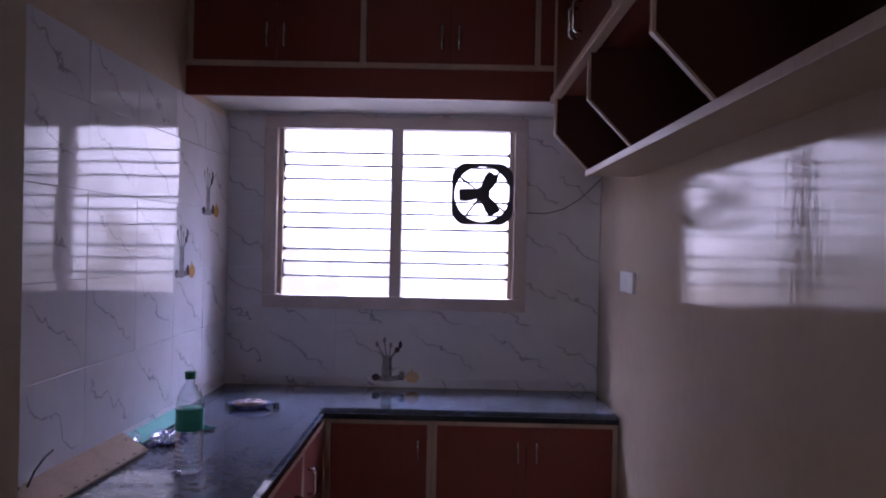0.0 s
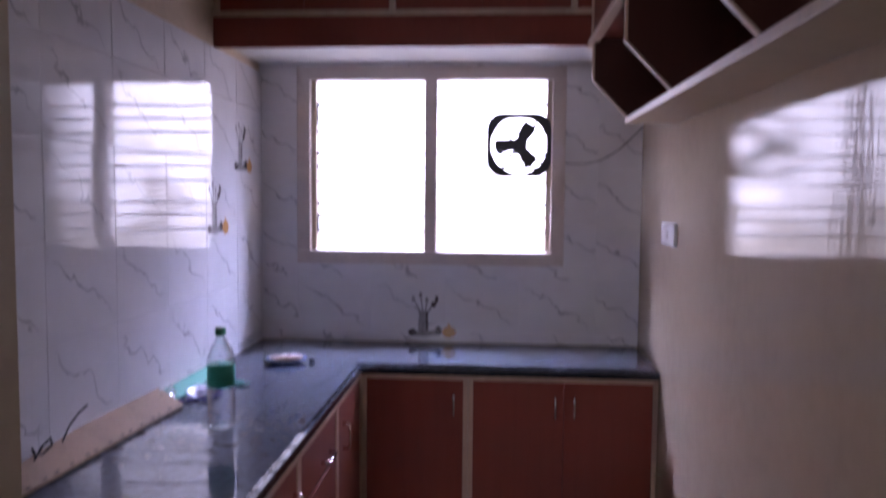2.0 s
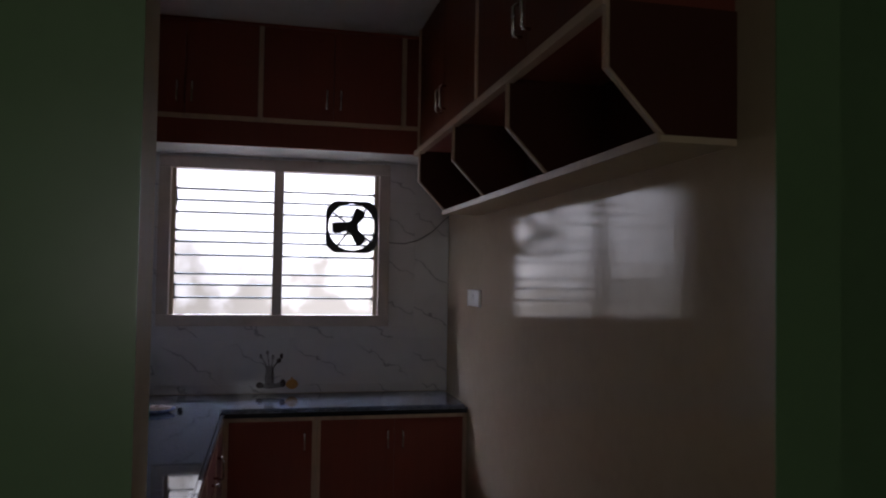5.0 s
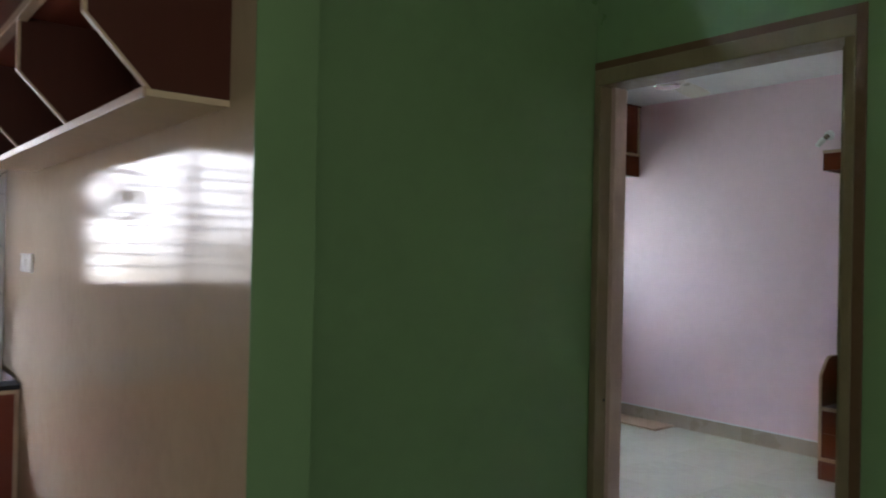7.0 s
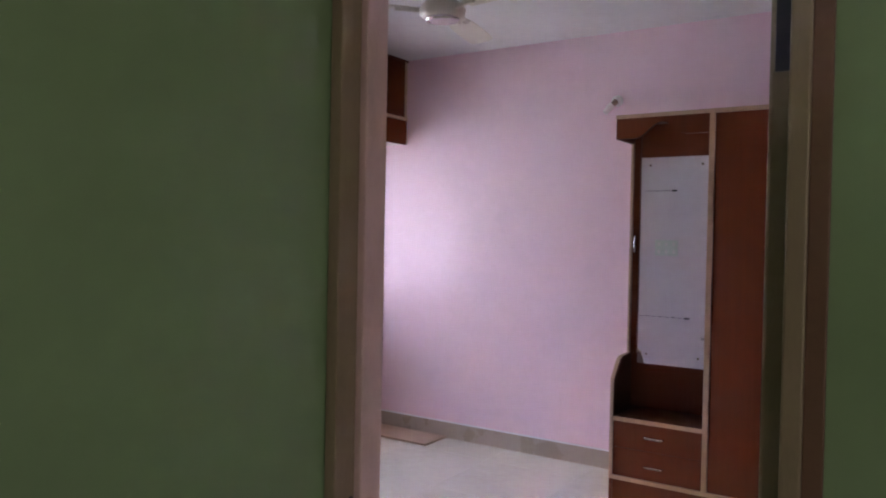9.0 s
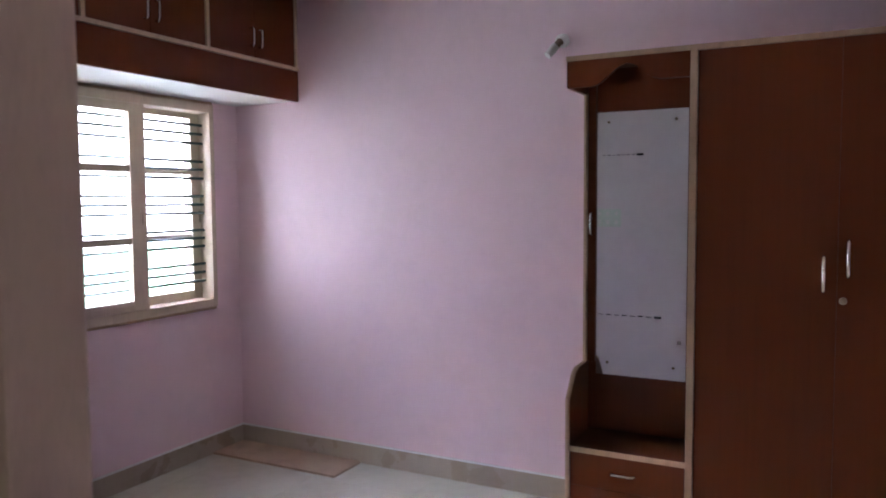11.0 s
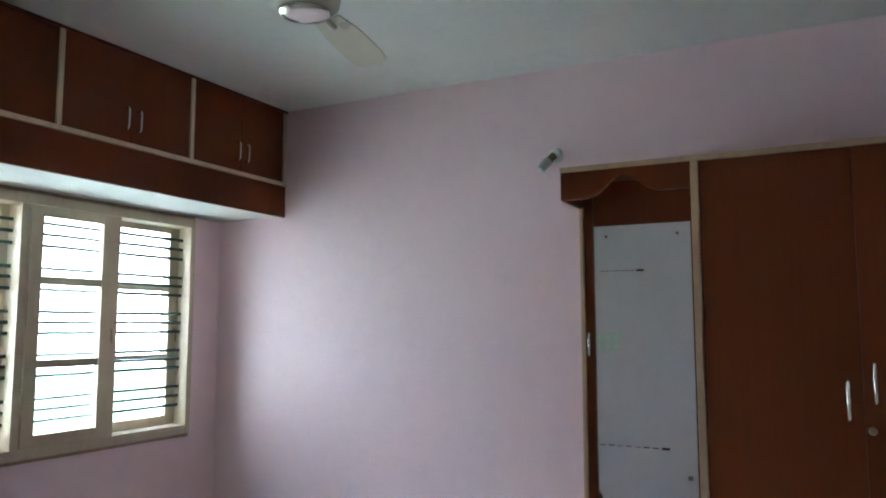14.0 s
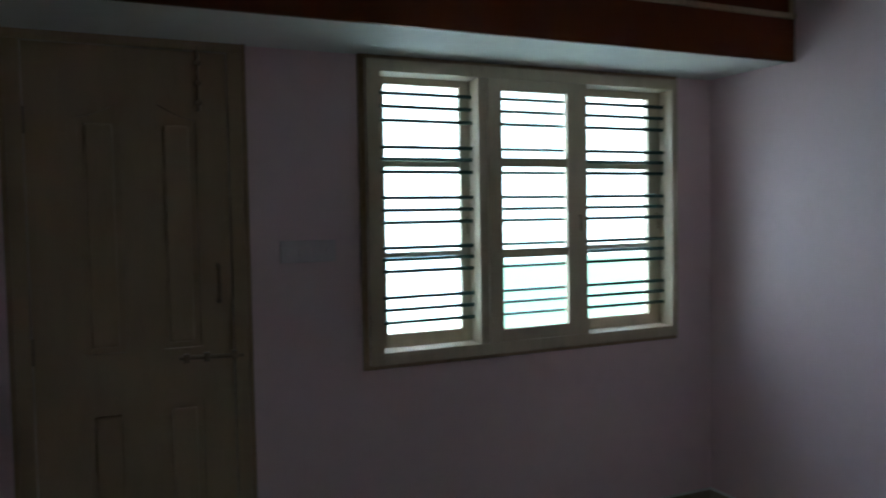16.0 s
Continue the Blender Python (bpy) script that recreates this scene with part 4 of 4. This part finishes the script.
    for z, ya, yb in ((1.749, 0.572, 0.420), (1.026, 0.588, 0.335)):
        seg = 7
        for k in range(seg):
            a = ya + (yb - ya) * k / seg
            b = ya + (yb - ya) * (k + 0.62) / seg
            part("ink_mark", box(xi - 0.0035, xi - 0.002, a, b, z - 0.001, z + 0.002 + 0.001 * (k % 2)), M_MARK, mir)
        part("ink_mark", box(xi - 0.0035, xi - 0.002, yb - 0.03, yb, z - 0.004, z + 0.005), M_MARK, mir)
    part("wall_marker", box(xi - 0.0035, xi - 0.002, 0.218, 0.236, 0.912, 0.928), M_GREYPR, mir)
    part("latch_plate", pull((xs, 0.618, 1.395), (xs, 0.618, 1.487), (-1, 0, 0), 0.006, 0.018), M_CHROME, t, "chrome side handle", smooth=True)
    # scalloped cornice
    n = 24
    low = []
    for k in range(n + 1):
        s = k / n
        y = 0.655 + (0.150 - 0.655) * s
        c = min(1, max(0, (s - 0.20) / 0.60))
        z = 2.022 + 0.012 * c + 0.078 * (0.5 - 0.5 * math.cos(2 * math.pi * c)) ** 1.2
        low.append((y, z))
    part("cornice", slab(bmesh.new(), [(0.655, zt - 0.022), *low, (0.150, zt - 0.022)], "x", xf - 0.002, xf + 0.016), M_LAM_B, t)
    part("cornice_side", box(xf + 0.016, xs, ys - 0.016, ys, 2.022, zt - 0.022), M_LAM_B, t)


wardrobe()


# ---------------- ceiling fan ----------------
def ceiling_fan():
    cx, cy = 4.21, 1.085
    t = thing("ceiling_fan", "ivory three-bladed ceiling fan", "ceiling fan", cx, cy, 2.47)
    part("canopy", lathe(bmesh.new(), [(0.092, -0.262), (0.090, -0.250), (0.060, -0.20), (0.034, -0.145), (0.020, -0.11), (0.014, -0.10)], cx, cy, BH), M_FAN, t, smooth=True)
    part("rod", tube(bmesh.new(), [(cx, cy, BH), (cx, cy, 2.66)], 0.011, 10), M_FAN, t)
    part("motor", lathe(bmesh.new(), [(0.03, 0), (0.085, 0.004), (0.105, 0.02), (0.110, 0.045), (0.09, 0.07), (0.03, 0.085), (0.01, 0.09)], cx, cy, 2.470, 32), M_FAN, t, smooth=True)
    part("trim_ring", lathe(bmesh.new(), [(0.045, -0.010), (0.075, -0.006), (0.08, 0.002), (0.03, 0.004)], cx, cy, 2.469, 32), M_CHROME, t, smooth=True)
    for a in (-108, 12, 132):
        ca, sa = math.cos(radians(a)), math.sin(radians(a))
        pts = [(0.16, -0.045), (0.30, -0.062), (0.50, -0.066), (0.585, -0.058), (0.605, -0.03), (0.605, 0.03), (0.585, 0.058), (0.50, 0.066), (0.30, 0.062), (0.16, 0.045)]
        bm = slab(bmesh.new(), pts, "z", 0, 0.005)
        bmesh.ops.transform(bm, matrix=Matrix.Translation((cx, cy, 2.512)) @ Matrix.Rotation(radians(a), 4, 'Z') @ Matrix.Rotation(radians(-10), 4, 'X'), verts=bm.verts)
        bl = part("blade", bm, M_FAN, t)
        part("blade_arm", tube(bmesh.new(), [(cx + ca * 0.09, cy + sa * 0.09, 2.507), (cx + ca * 0.22, cy + sa * 0.22, 2.510)], 0.012, 8), M_FAN, bl)


ceiling_fan()

# ---------------- small things, bedroom ----------------
bm = box(5.592, 5.860, 2.085, 2.985, BF + 0.0005, BF + 0.014, bev=0.002)
solid("wooden_board", bm, M_CARD, "thin brown board lying in the room corner", "board")

def bulb_holder():
    t = thing("bulb_holder", "white angled bulb holder on the lilac wall", "lamp holder", 5.86, 0.857, 2.30)
    part("base", tube(bmesh.new(), [(5.874, 0.855, 2.338), (5.846, 0.857, 2.334)], [0.036, 0.031], 20), M_WHITEPL, t)
    part("neck", tube(bmesh.new(), [(5.846, 0.857, 2.332), (5.832, 0.868, 2.316), (5.824, 0.876, 2.304)], [0.019, 0.017, 0.016], 14), M_BRASSDK, t, "dark metal neck")
    part("socket", tube(bmesh.new(), [(5.825, 0.875, 2.306), (5.815, 0.888, 2.290), (5.800, 0.904, 2.264), (5.796, 0.908, 2.258)], [0.021, 0.022, 0.018, 0.020], 16), M_WHITEPL, t)


bulb_holder()

# ---------------- small things, kitchen ----------------
def water_bottle():
    cx, cy, z = -0.463, 1.448, 0.797
    q, w = 0.845, 0.93
    t = thing("water_bottle", "clear ribbed plastic water bottle with green label and cap", "bottle", cx, cy, z)
    prof = [(0.030, 0.0), (0.041, 0.004)]
    for k in range(7):
        b = 0.018 + k * 0.017
        prof += [(0.043, b), (0.0405, b + 0.006), (0.043, b + 0.012)]
    prof += [(0.042, 0.150), (0.042, 0.222), (0.043, 0.232), (0.040, 0.260), (0.028, 0.290), (0.016, 0.312), (0.0135, 0.318), (0.0135, 0.326)]
    b = part("bottle_body", lathe(bmesh.new(), [(r * w, h * q) for r, h in prof], cx, cy, z + 0.001, 28), M_CLEAR, t, smooth=True)
    part("label_band", lathe(bmesh.new(), [(0.0428 * w, 0), (0.0432 * w, 0.001), (0.0432 * w, 0.062), (0.0428 * w, 0.063)], cx, cy, z + 0.151 * q, 28), M_TEAL, t, smooth=True)
    part("cap", lathe(bmesh.new(), [(0.015, 0), (0.0155, 0.002), (0.0155, 0.018), (0.014, 0.021)], cx, cy, z + 0.326 * q, 24), M_GREENCAP, t, smooth=True)


water_bottle()


def plate():
    cx, cy, z = -0.515, 2.325, 0.798
    t = thing("plate", "small blue rimmed plate with a pinkish middle", "plate", cx, cy, z)
    part("rim", lathe(bmesh.new(), [(0.050, 0), (0.060, 0.004), (0.084, 0.016), (0.086, 0.019), (0.082, 0.019), (0.058, 0.008), (0.02, 0.007)], cx, cy, z, 36), M_PLATE_B, t, smooth=True)
    part("middle", lathe(bmesh.new(), [(0.060, 0.012), (0.070, 0.021), (0.068, 0.024), (0.02, 0.019)], cx, cy, z, 32), M_PLATE_P, t, smooth=True)
    solid("dark_stopper", lathe(bmesh.new(), [(0.012, 0), (0.0125, 0.002), (0.0125, 0.016), (0.011, 0.018)], -0.412, 2.345, 0.797, 20), M_BLACK, "small dark round stopper beside the plate", "stopper", smooth=True)


plate()

bm = box(-0.05, 0.05, -0.42, 0.42, 0, 0.012, bev=0.003)
cb = thing("cardboard_strip", "long flattened brown cardboard strip on the worktop", "cardboard", 0, 0, 0)
part("card_sheet", bm, M_CARD, cb)
for k in range(15):
    y = -0.39 + k * 0.055 + 0.008 * ((k * 7) % 3)
    part("print_mark", box(0.038, 0.044, y, y + 0.012 + 0.006 * (k % 2), 0.0121, 0.0127), M_PRINT, cb, "dark printed mark")
cb.matrix_world = pose(-0.738, 1.235, 0.822, 0, 30, -3.5)
gs = solid("plastic_strip", box(-0.030, 0.030, -0.24, 0.24, 0, 0.008, bev=0.002), M_STRIP, "mint green plastic strip on the worktop", "strip")
gs.matrix_world = pose(-0.742, 1.975, 0.809, 0, 22, -1.5)


solid("loose_wire", tube(bmesh.new(), [(-0.775, 1.10, 0.80), (-0.765, 1.13, 0.84), (-0.76, 1.16, 0.88), (-0.755, 1.20, 0.905), (-0.752, 1.235, 0.915)], 0.0028, 6), M_BLACK, "short black wire sticking up behind the cardboard", "wire")
solid("loose_wire", tube(bmesh.new(), [(-0.755, 1.00, 0.845), (-0.745, 1.02, 0.875), (-0.740, 1.045, 0.885), (-0.745, 1.06, 0.865), (-0.750, 1.03, 0.852), (-0.745, 0.99, 0.862), (-0.742, 0.975, 0.882)], 0.0028, 6), M_BLACK, "knotted black wire end on the cardboard", "wire")


def crumple(name, label, cx, cy, z, sx, sy, h, seed, material):
    rnd = random.Random(seed)
    bm = bmesh.new()
    bmesh.ops.create_icosphere(bm, subdivisions=3, radius=1)
    for v in bm.verts:
        k = 0.65 + 0.5 * noise.noise(v.co * 2.3 + Vector((seed, 0, 0))) + rnd.uniform(-0.07, 0.07)
        v.co = Vector((cx + v.co.x * sx * k, cy + v.co.y * sy * k, z + max(0, (v.co.z * 0.5 + 0.5) * h * k)))
    return solid(name, bm, material, label, "plastic wrap")


crumple("plastic_wrap", "crumpled violet-tinged clear wrapping on the worktop", -0.665, 1.775, 0.798, 0.050, 0.08, 0.05, 3, M_WRAP)
crumple("plastic_wrap", "crumpled clear plastic film against the tiled wall", -0.735, 1.66, 0.798, 0.035, 0.10, 0.07, 12, M_CLEAR)
crumple("plastic_wrap", "crumpled clear plastic wrapping on the kitchen floor", 0.79, 1.49, 0.0005, 0.10, 0.075, 0.04, 5, M_CLEAR)

bag = bmesh.new()
bmesh.ops.create_icosphere(bag, subdivisions=4, radius=1)
for v in bag.verts:
    k = 0.86 + 0.22 * noise.noise(v.co * 2.1) + 0.07 * noise.noise(v.co * 6.0)
    top = max(0, v.co.z) ** 2
    v.co = Vector((-0.110 + v.co.x * 0.132 * k * (1 - 0.3 * top), 1.34 + v.co.y * 0.13 * k * (1 - 0.3 * top), max(0.0005, 0.105 + v.co.z * 0.135 * k)))
bt = thing("shopping_bag", "crumpled orange plastic bag standing on the floor", "bag", -0.115, 1.33, 0)
part("bag_body", bag, M_BAG, bt, smooth=True)
part("bag_handle", tube(bmesh.new(), [(-0.155, 1.34, 0.18), (-0.125, 1.37, 0.245), (-0.098, 1.39, 0.268), (-0.075, 1.37, 0.245), (-0.065, 1.34, 0.18)], [0.022, 0.013, 0.010, 0.013, 0.022], 8), M_BAG, bt, smooth=True)


def jug():
    cx, cy = 0.045, 1.265
    t = thing("plastic_jug", "milky white plastic jug with a red cap", "jug", cx, cy, 0)
    part("jug_body", lathe(bmesh.new(), [(0.060, 0), (0.068, 0.006), (0.070, 0.05), (0.068, 0.12), (0.060, 0.155), (0.035, 0.185), (0.022, 0.195), (0.022, 0.205)], cx, cy, 0.0005, 28), M_JUG, t, smooth=True)
    part("cap", lathe(bmesh.new(), [(0.024, 0), (0.025, 0.002), (0.025, 0.022), (0.022, 0.026)], cx, cy, 0.205, 24), M_RED, t, smooth=True)
    solid("bottle_neck", lathe(bmesh.new(), [(0.030, 0), (0.032, 0.01), (0.032, 0.19), (0.015, 0.225), (0.015, 0.235), (0.017, 0.236), (0.017, 0.262)], -0.165, 1.47, 0.0005, 20), M_BLACK, "dark bottle standing behind the orange bag", "bottle", smooth=True)


jug()

for k, (x, a) in enumerate(((0.955, 0.0), (0.925, 0.4), (0.868, 0.9))):
    st = solid("wood_strip", box(-0.012 - 0.006 * (k == 2), 0.012 + 0.006 * (k == 2), -0.5 + 0.02 * (k == 2), 0.5 - 0.05 * k, 0, 0.010, bev=0.002), M_PLY,
               "pale wooden beading strip lying along the wall", "wood strip", "loose beading strips")
    st.matrix_world = pose(x, 1.52, 0.0005, 0, 0, a)


def tinsel(label, pts, seed):
    rnd = random.Random(seed)
    t = thing("tinsel_string", label, "garland", *pts[0], )
    part("string", tube(bmesh.new(), pts, 0.0018, 5), M_BLUE, t)
    for a, b in zip(pts, pts[1:]):
        for s in (0.15, 0.65):
            p = Vector(a).lerp(Vector(b), s)
            bm = bmesh.new()
            bmesh.ops.create_icosphere(bm, subdivisions=1, radius=0.012)
            for v in bm.verts:
                v.co = Vector((v.co.x * rnd.uniform(0.7, 1.4), v.co.y * rnd.uniform(0.7, 1.4), v.co.z * 0.5)) + p + Vector((0, 0, 0.004))
            part("tuft", bm, M_BLUE, t)


tinsel("violet blue tinsel string lying on the kitchen floor", [(0.341, 1.851, 0.002), (0.30, 1.95, 0.002), (0.25, 2.06, 0.002), (0.215, 2.15, 0.002), (0.12, 2.24, 0.002), (0.06, 2.31, 0.002)], 1)
tinsel("violet blue tinsel string beside the base cabinets", [(0.10, 2.29, 0.002), (0.20, 2.24, 0.002), (0.31, 2.19, 0.002), (0.40, 2.17, 0.002), (0.50, 2.21, 0.002), (0.62, 2.19, 0.002)], 2)
tinsel("violet blue tinsel ring on the kitchen floor", [(0.70, 1.60, 0.002), (0.72, 1.72, 0.002), (0.78, 1.77, 0.002), (0.86, 1.72, 0.002), (0.89, 1.64, 0.002), (0.87, 1.56, 0.002)], 3)

tinsel("violet blue tinsel bits beside the plastic wrapping", [(-0.70, 1.70, 0.799), (-0.66, 1.74, 0.799), (-0.61, 1.73, 0.799), (-0.60, 1.80, 0.799), (-0.64, 1.90, 0.799)], 4)
crumple("plastic_wrap", "small twisted mint plastic wrapper behind the bottle", -0.585, 1.95, 0.798, 0.055, 0.016, 0.02, 8, M_STRIP)

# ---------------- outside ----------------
# glowing sheets added as daylight; their bright upper parts stay out of view
structure("backdrop_kitchen", box(-2.2, 1.70, 4.20, 4.22, 0.2, 8.0), M_GLOW_K, "glowing sheet standing in for daylight beyond the kitchen window", "backdrop")
structure("backdrop_bedroom", box(1.20, 8.6, 4.40, 4.42, -0.2, 9.0), M_GLOW_B, "glowing sheet standing in for daylight beyond the bedroom window", "backdrop")

# unseen wall added to keep the bedroom sheet's glow off the kitchen tiles
structure("wall_outside", box(1.80, 1.95, 3.10, 4.395, -3.2, 9.0), M_OUT, "unseen pale yellow wall added between the two windows to block light", "wall")
# glowing sheet added to tint the lowest panes pale green
structure("backdrop_greenery", box(5.36, 8.4, 4.30, 4.32, -0.2, 1.22), M_GLOW_G, "glowing pale green sheet low beyond the window", "backdrop")

# ---------------- wall tiles ----------------
TW, TH, TZ = 0.350, 0.2585, 1.100


def tile_mesh(w, h, name):
    bm = cuboid(bmesh.new(), -w / 2, w / 2, -0.008, 0, -h / 2, h / 2)
    top = [e for e in bm.edges if e.verts[0].co.y < -0.007 and e.verts[1].co.y < -0.007]
    bmesh.ops.bevel(bm, geom=top, offset=0.0010, segments=1, affect='EDGES')
    return finish(name, bm, M_TILE)


lean = random.Random(11)


def tile_field(parent, u0, u1, z0, z1, start, place, skip):
    meshes = {}
    j = math.floor((z0 - TZ) / TH)
    while TZ + j * TH < z1 - 0.01:
        a, b = max(z0, TZ + j * TH), min(z1, TZ + (j + 1) * TH)
        i = math.floor((u0 - start) / TW)
        while start + i * TW < u1 - 0.01:
            c, d = max(u0, start + i * TW), min(u1, start + (i + 1) * TW)
            for p, q, r, s in skip(c, d, a, b):
                if q - p < 0.012 or s - r < 0.012:
                    continue
                key = (round(q - p, 3), round(s - r, 3))
                if key not in meshes:
                    meshes[key] = tile_mesh(q - p - 0.0014, s - r - 0.0014, "tile")
                ob = new("tile", meshes[key])
                ob.parent = parent
                ob.matrix_basis = place((p + q) / 2, (r + s) / 2) @ pose(0, 0, 0, lean.uniform(-0.28, 0.28), 0, lean.uniform(-0.28, 0.28))
            i += 1
        j += 1


def around(hole):
    x0, x1, z0, z1 = hole
    def cut(c, d, a, b):
        if d <= x0 or c >= x1 or b <= z0 or a >= z1:
            return [(c, d, a, b)]
        out = []
        if a < z0:
            out.append((c, d, a, z0))
        if b > z1:
            out.append((c, d, z1, b))
        lo, hi = max(a, z0), min(b, z1)
        if c < x0:
            out.append((c, x0, lo, hi))
        if d > x1:
            out.append((x1, d, lo, hi))
        return out
    return cut


gw = structure("wall_tiles_north", wall_with_holes("y", KY1 - 0.0085, KY1, KX0, KX1, 0.797, 2.098, [KWIN]), M_GROUT, "white veined glossy wall tiles", "wall tiles")
tile_field(gw, KX0 + 0.010, KX1, 0.798, 2.097, -0.60, lambda u, z: pose(u, KY1 - 0.003, z), around(KWIN))
ge = structure("wall_tiles_west", box(KX0, KX0 + 0.0085, KY0, KY1 - 0.012, 0.797, 2.060), M_GROUT, "white veined glossy wall tiles", "wall tiles")
tile_field(ge, KY0, KY1 - 0.012, 0.798, 2.058, 1.098, lambda u, z: pose(KX0 + 0.003, u, z, 0, 0, 90), lambda c, d, a, b: [(c, d, a, b)])


def motif(parent, m):
    """A printed decor picture of kitchen tools on a tile, drawn in thin relief."""
    def piece(outline, mat):
        bm = slab(bmesh.new(), outline, "y", -0.0092, -0.0080)
        ob = new("printed_motif", finish("printed_motif", bm, mat))
        ob.parent = parent
        ob.matrix_basis = m
    def disc(x, z, rx, rz, mat):
        piece([(x + rx * math.cos(k * math.pi / 8), z + rz * math.sin(k * math.pi / 8)) for k in range(16)], mat)
    disc(-0.088, -0.084, 0.020, 0.017, M_DARKPR)
    disc(-0.035, -0.088, 0.058, 0.015, M_GREYPR)
    piece([(-0.058, -0.085), (-0.014, -0.085), (-0.010, -0.05), (-0.014, 0.0), (-0.008, 0.022), (-0.062, 0.022), (-0.056, 0.0), (-0.062, -0.05)], M_GREYPR)
    piece([(-0.024, -0.075), (-0.016, -0.075), (-0.016, 0.012), (-0.024, 0.012)], M_DARKPR)
    for x, top, t in ((-0.052, -0.085, 0.075), (-0.040, -0.050, 0.095), (-0.026, -0.020, 0.070)):
        piece([(x - 0.003, 0.020), (x + 0.003, 0.020), (top + 0.004, t), (top - 0.003, t)], M_GREYPR)
        disc(top, t, 0.008, 0.014, M_GREYPR)
    piece([(-0.016, 0.018), (-0.009, 0.018), (0.014, 0.046), (0.006, 0.050)], M_DARKPR)
    disc(0.012, 0.050, 0.013, 0.014, M_DARKPR)
    disc(0.026, 0.074, 0.009, 0.018, M_DARKPR)
    disc(0.018, -0.084, 0.022, 0.014, M_GREYPR)
    disc(0.036, -0.074, 0.016, 0.022, M_DARKPR)
    disc(0.086, -0.080, 0.034, 0.028, M_ORANGE)
    piece([(0.078, -0.056), (0.092, -0.056), (0.088, -0.042), (0.080, -0.040)], M_ORANGE)


motif(gw, pose(0.035, KY1 - 0.003, 0.925))
motif(ge, pose(KX0 + 0.003, 2.265, 1.43, 0, 0, 90))
motif(ge, pose(KX0 + 0.003, 2.575, 1.69, 0, 0, 90))

# ---------------- floor tiles ----------------
FT = 0.632
fm = {}


def floor_field(x0, x1, y0, y1, sx, sy, parent=floor, level=0.0, material=M_FLOOR):
    i = math.floor((x0 - sx) / FT)
    while sx + i * FT < x1 - 0.01:
        a, b = max(x0, sx + i * FT), min(x1, sx + (i + 1) * FT)
        j = math.floor((y0 - sy) / FT)
        while sy + j * FT < y1 - 0.01:
            c, d = max(y0, sy + j * FT), min(y1, sy + (j + 1) * FT)
            key = (round(b - a, 3), round(d - c, 3), material.name)
            if min(key[:2]) > 0.02:
                if key not in fm:
                    bm = box(-key[0] / 2 + 0.0007, key[0] / 2 - 0.0007, -key[1] / 2 + 0.0007, key[1] / 2 - 0.0007, -0.006, 0)
                    fm[key] = finish("floor_tile", bm, material)
                ob = new("floor_tile", fm[key])
                ob.parent = parent
                ob.location = ((a + b) / 2, (c + d) / 2, level)
            j += 1
        i += 1


floor_field(2.54, BX1, BY0, BY1, 4.30, 0.948, floor_b, BF)
floor_field(KX0, KX1, KY0, KY1, -0.2, 0.4, floor, 0.0, M_FLOOR_K)
floor_field(HX0, 2.54, HY0, 0.18, -0.2, 0.4)
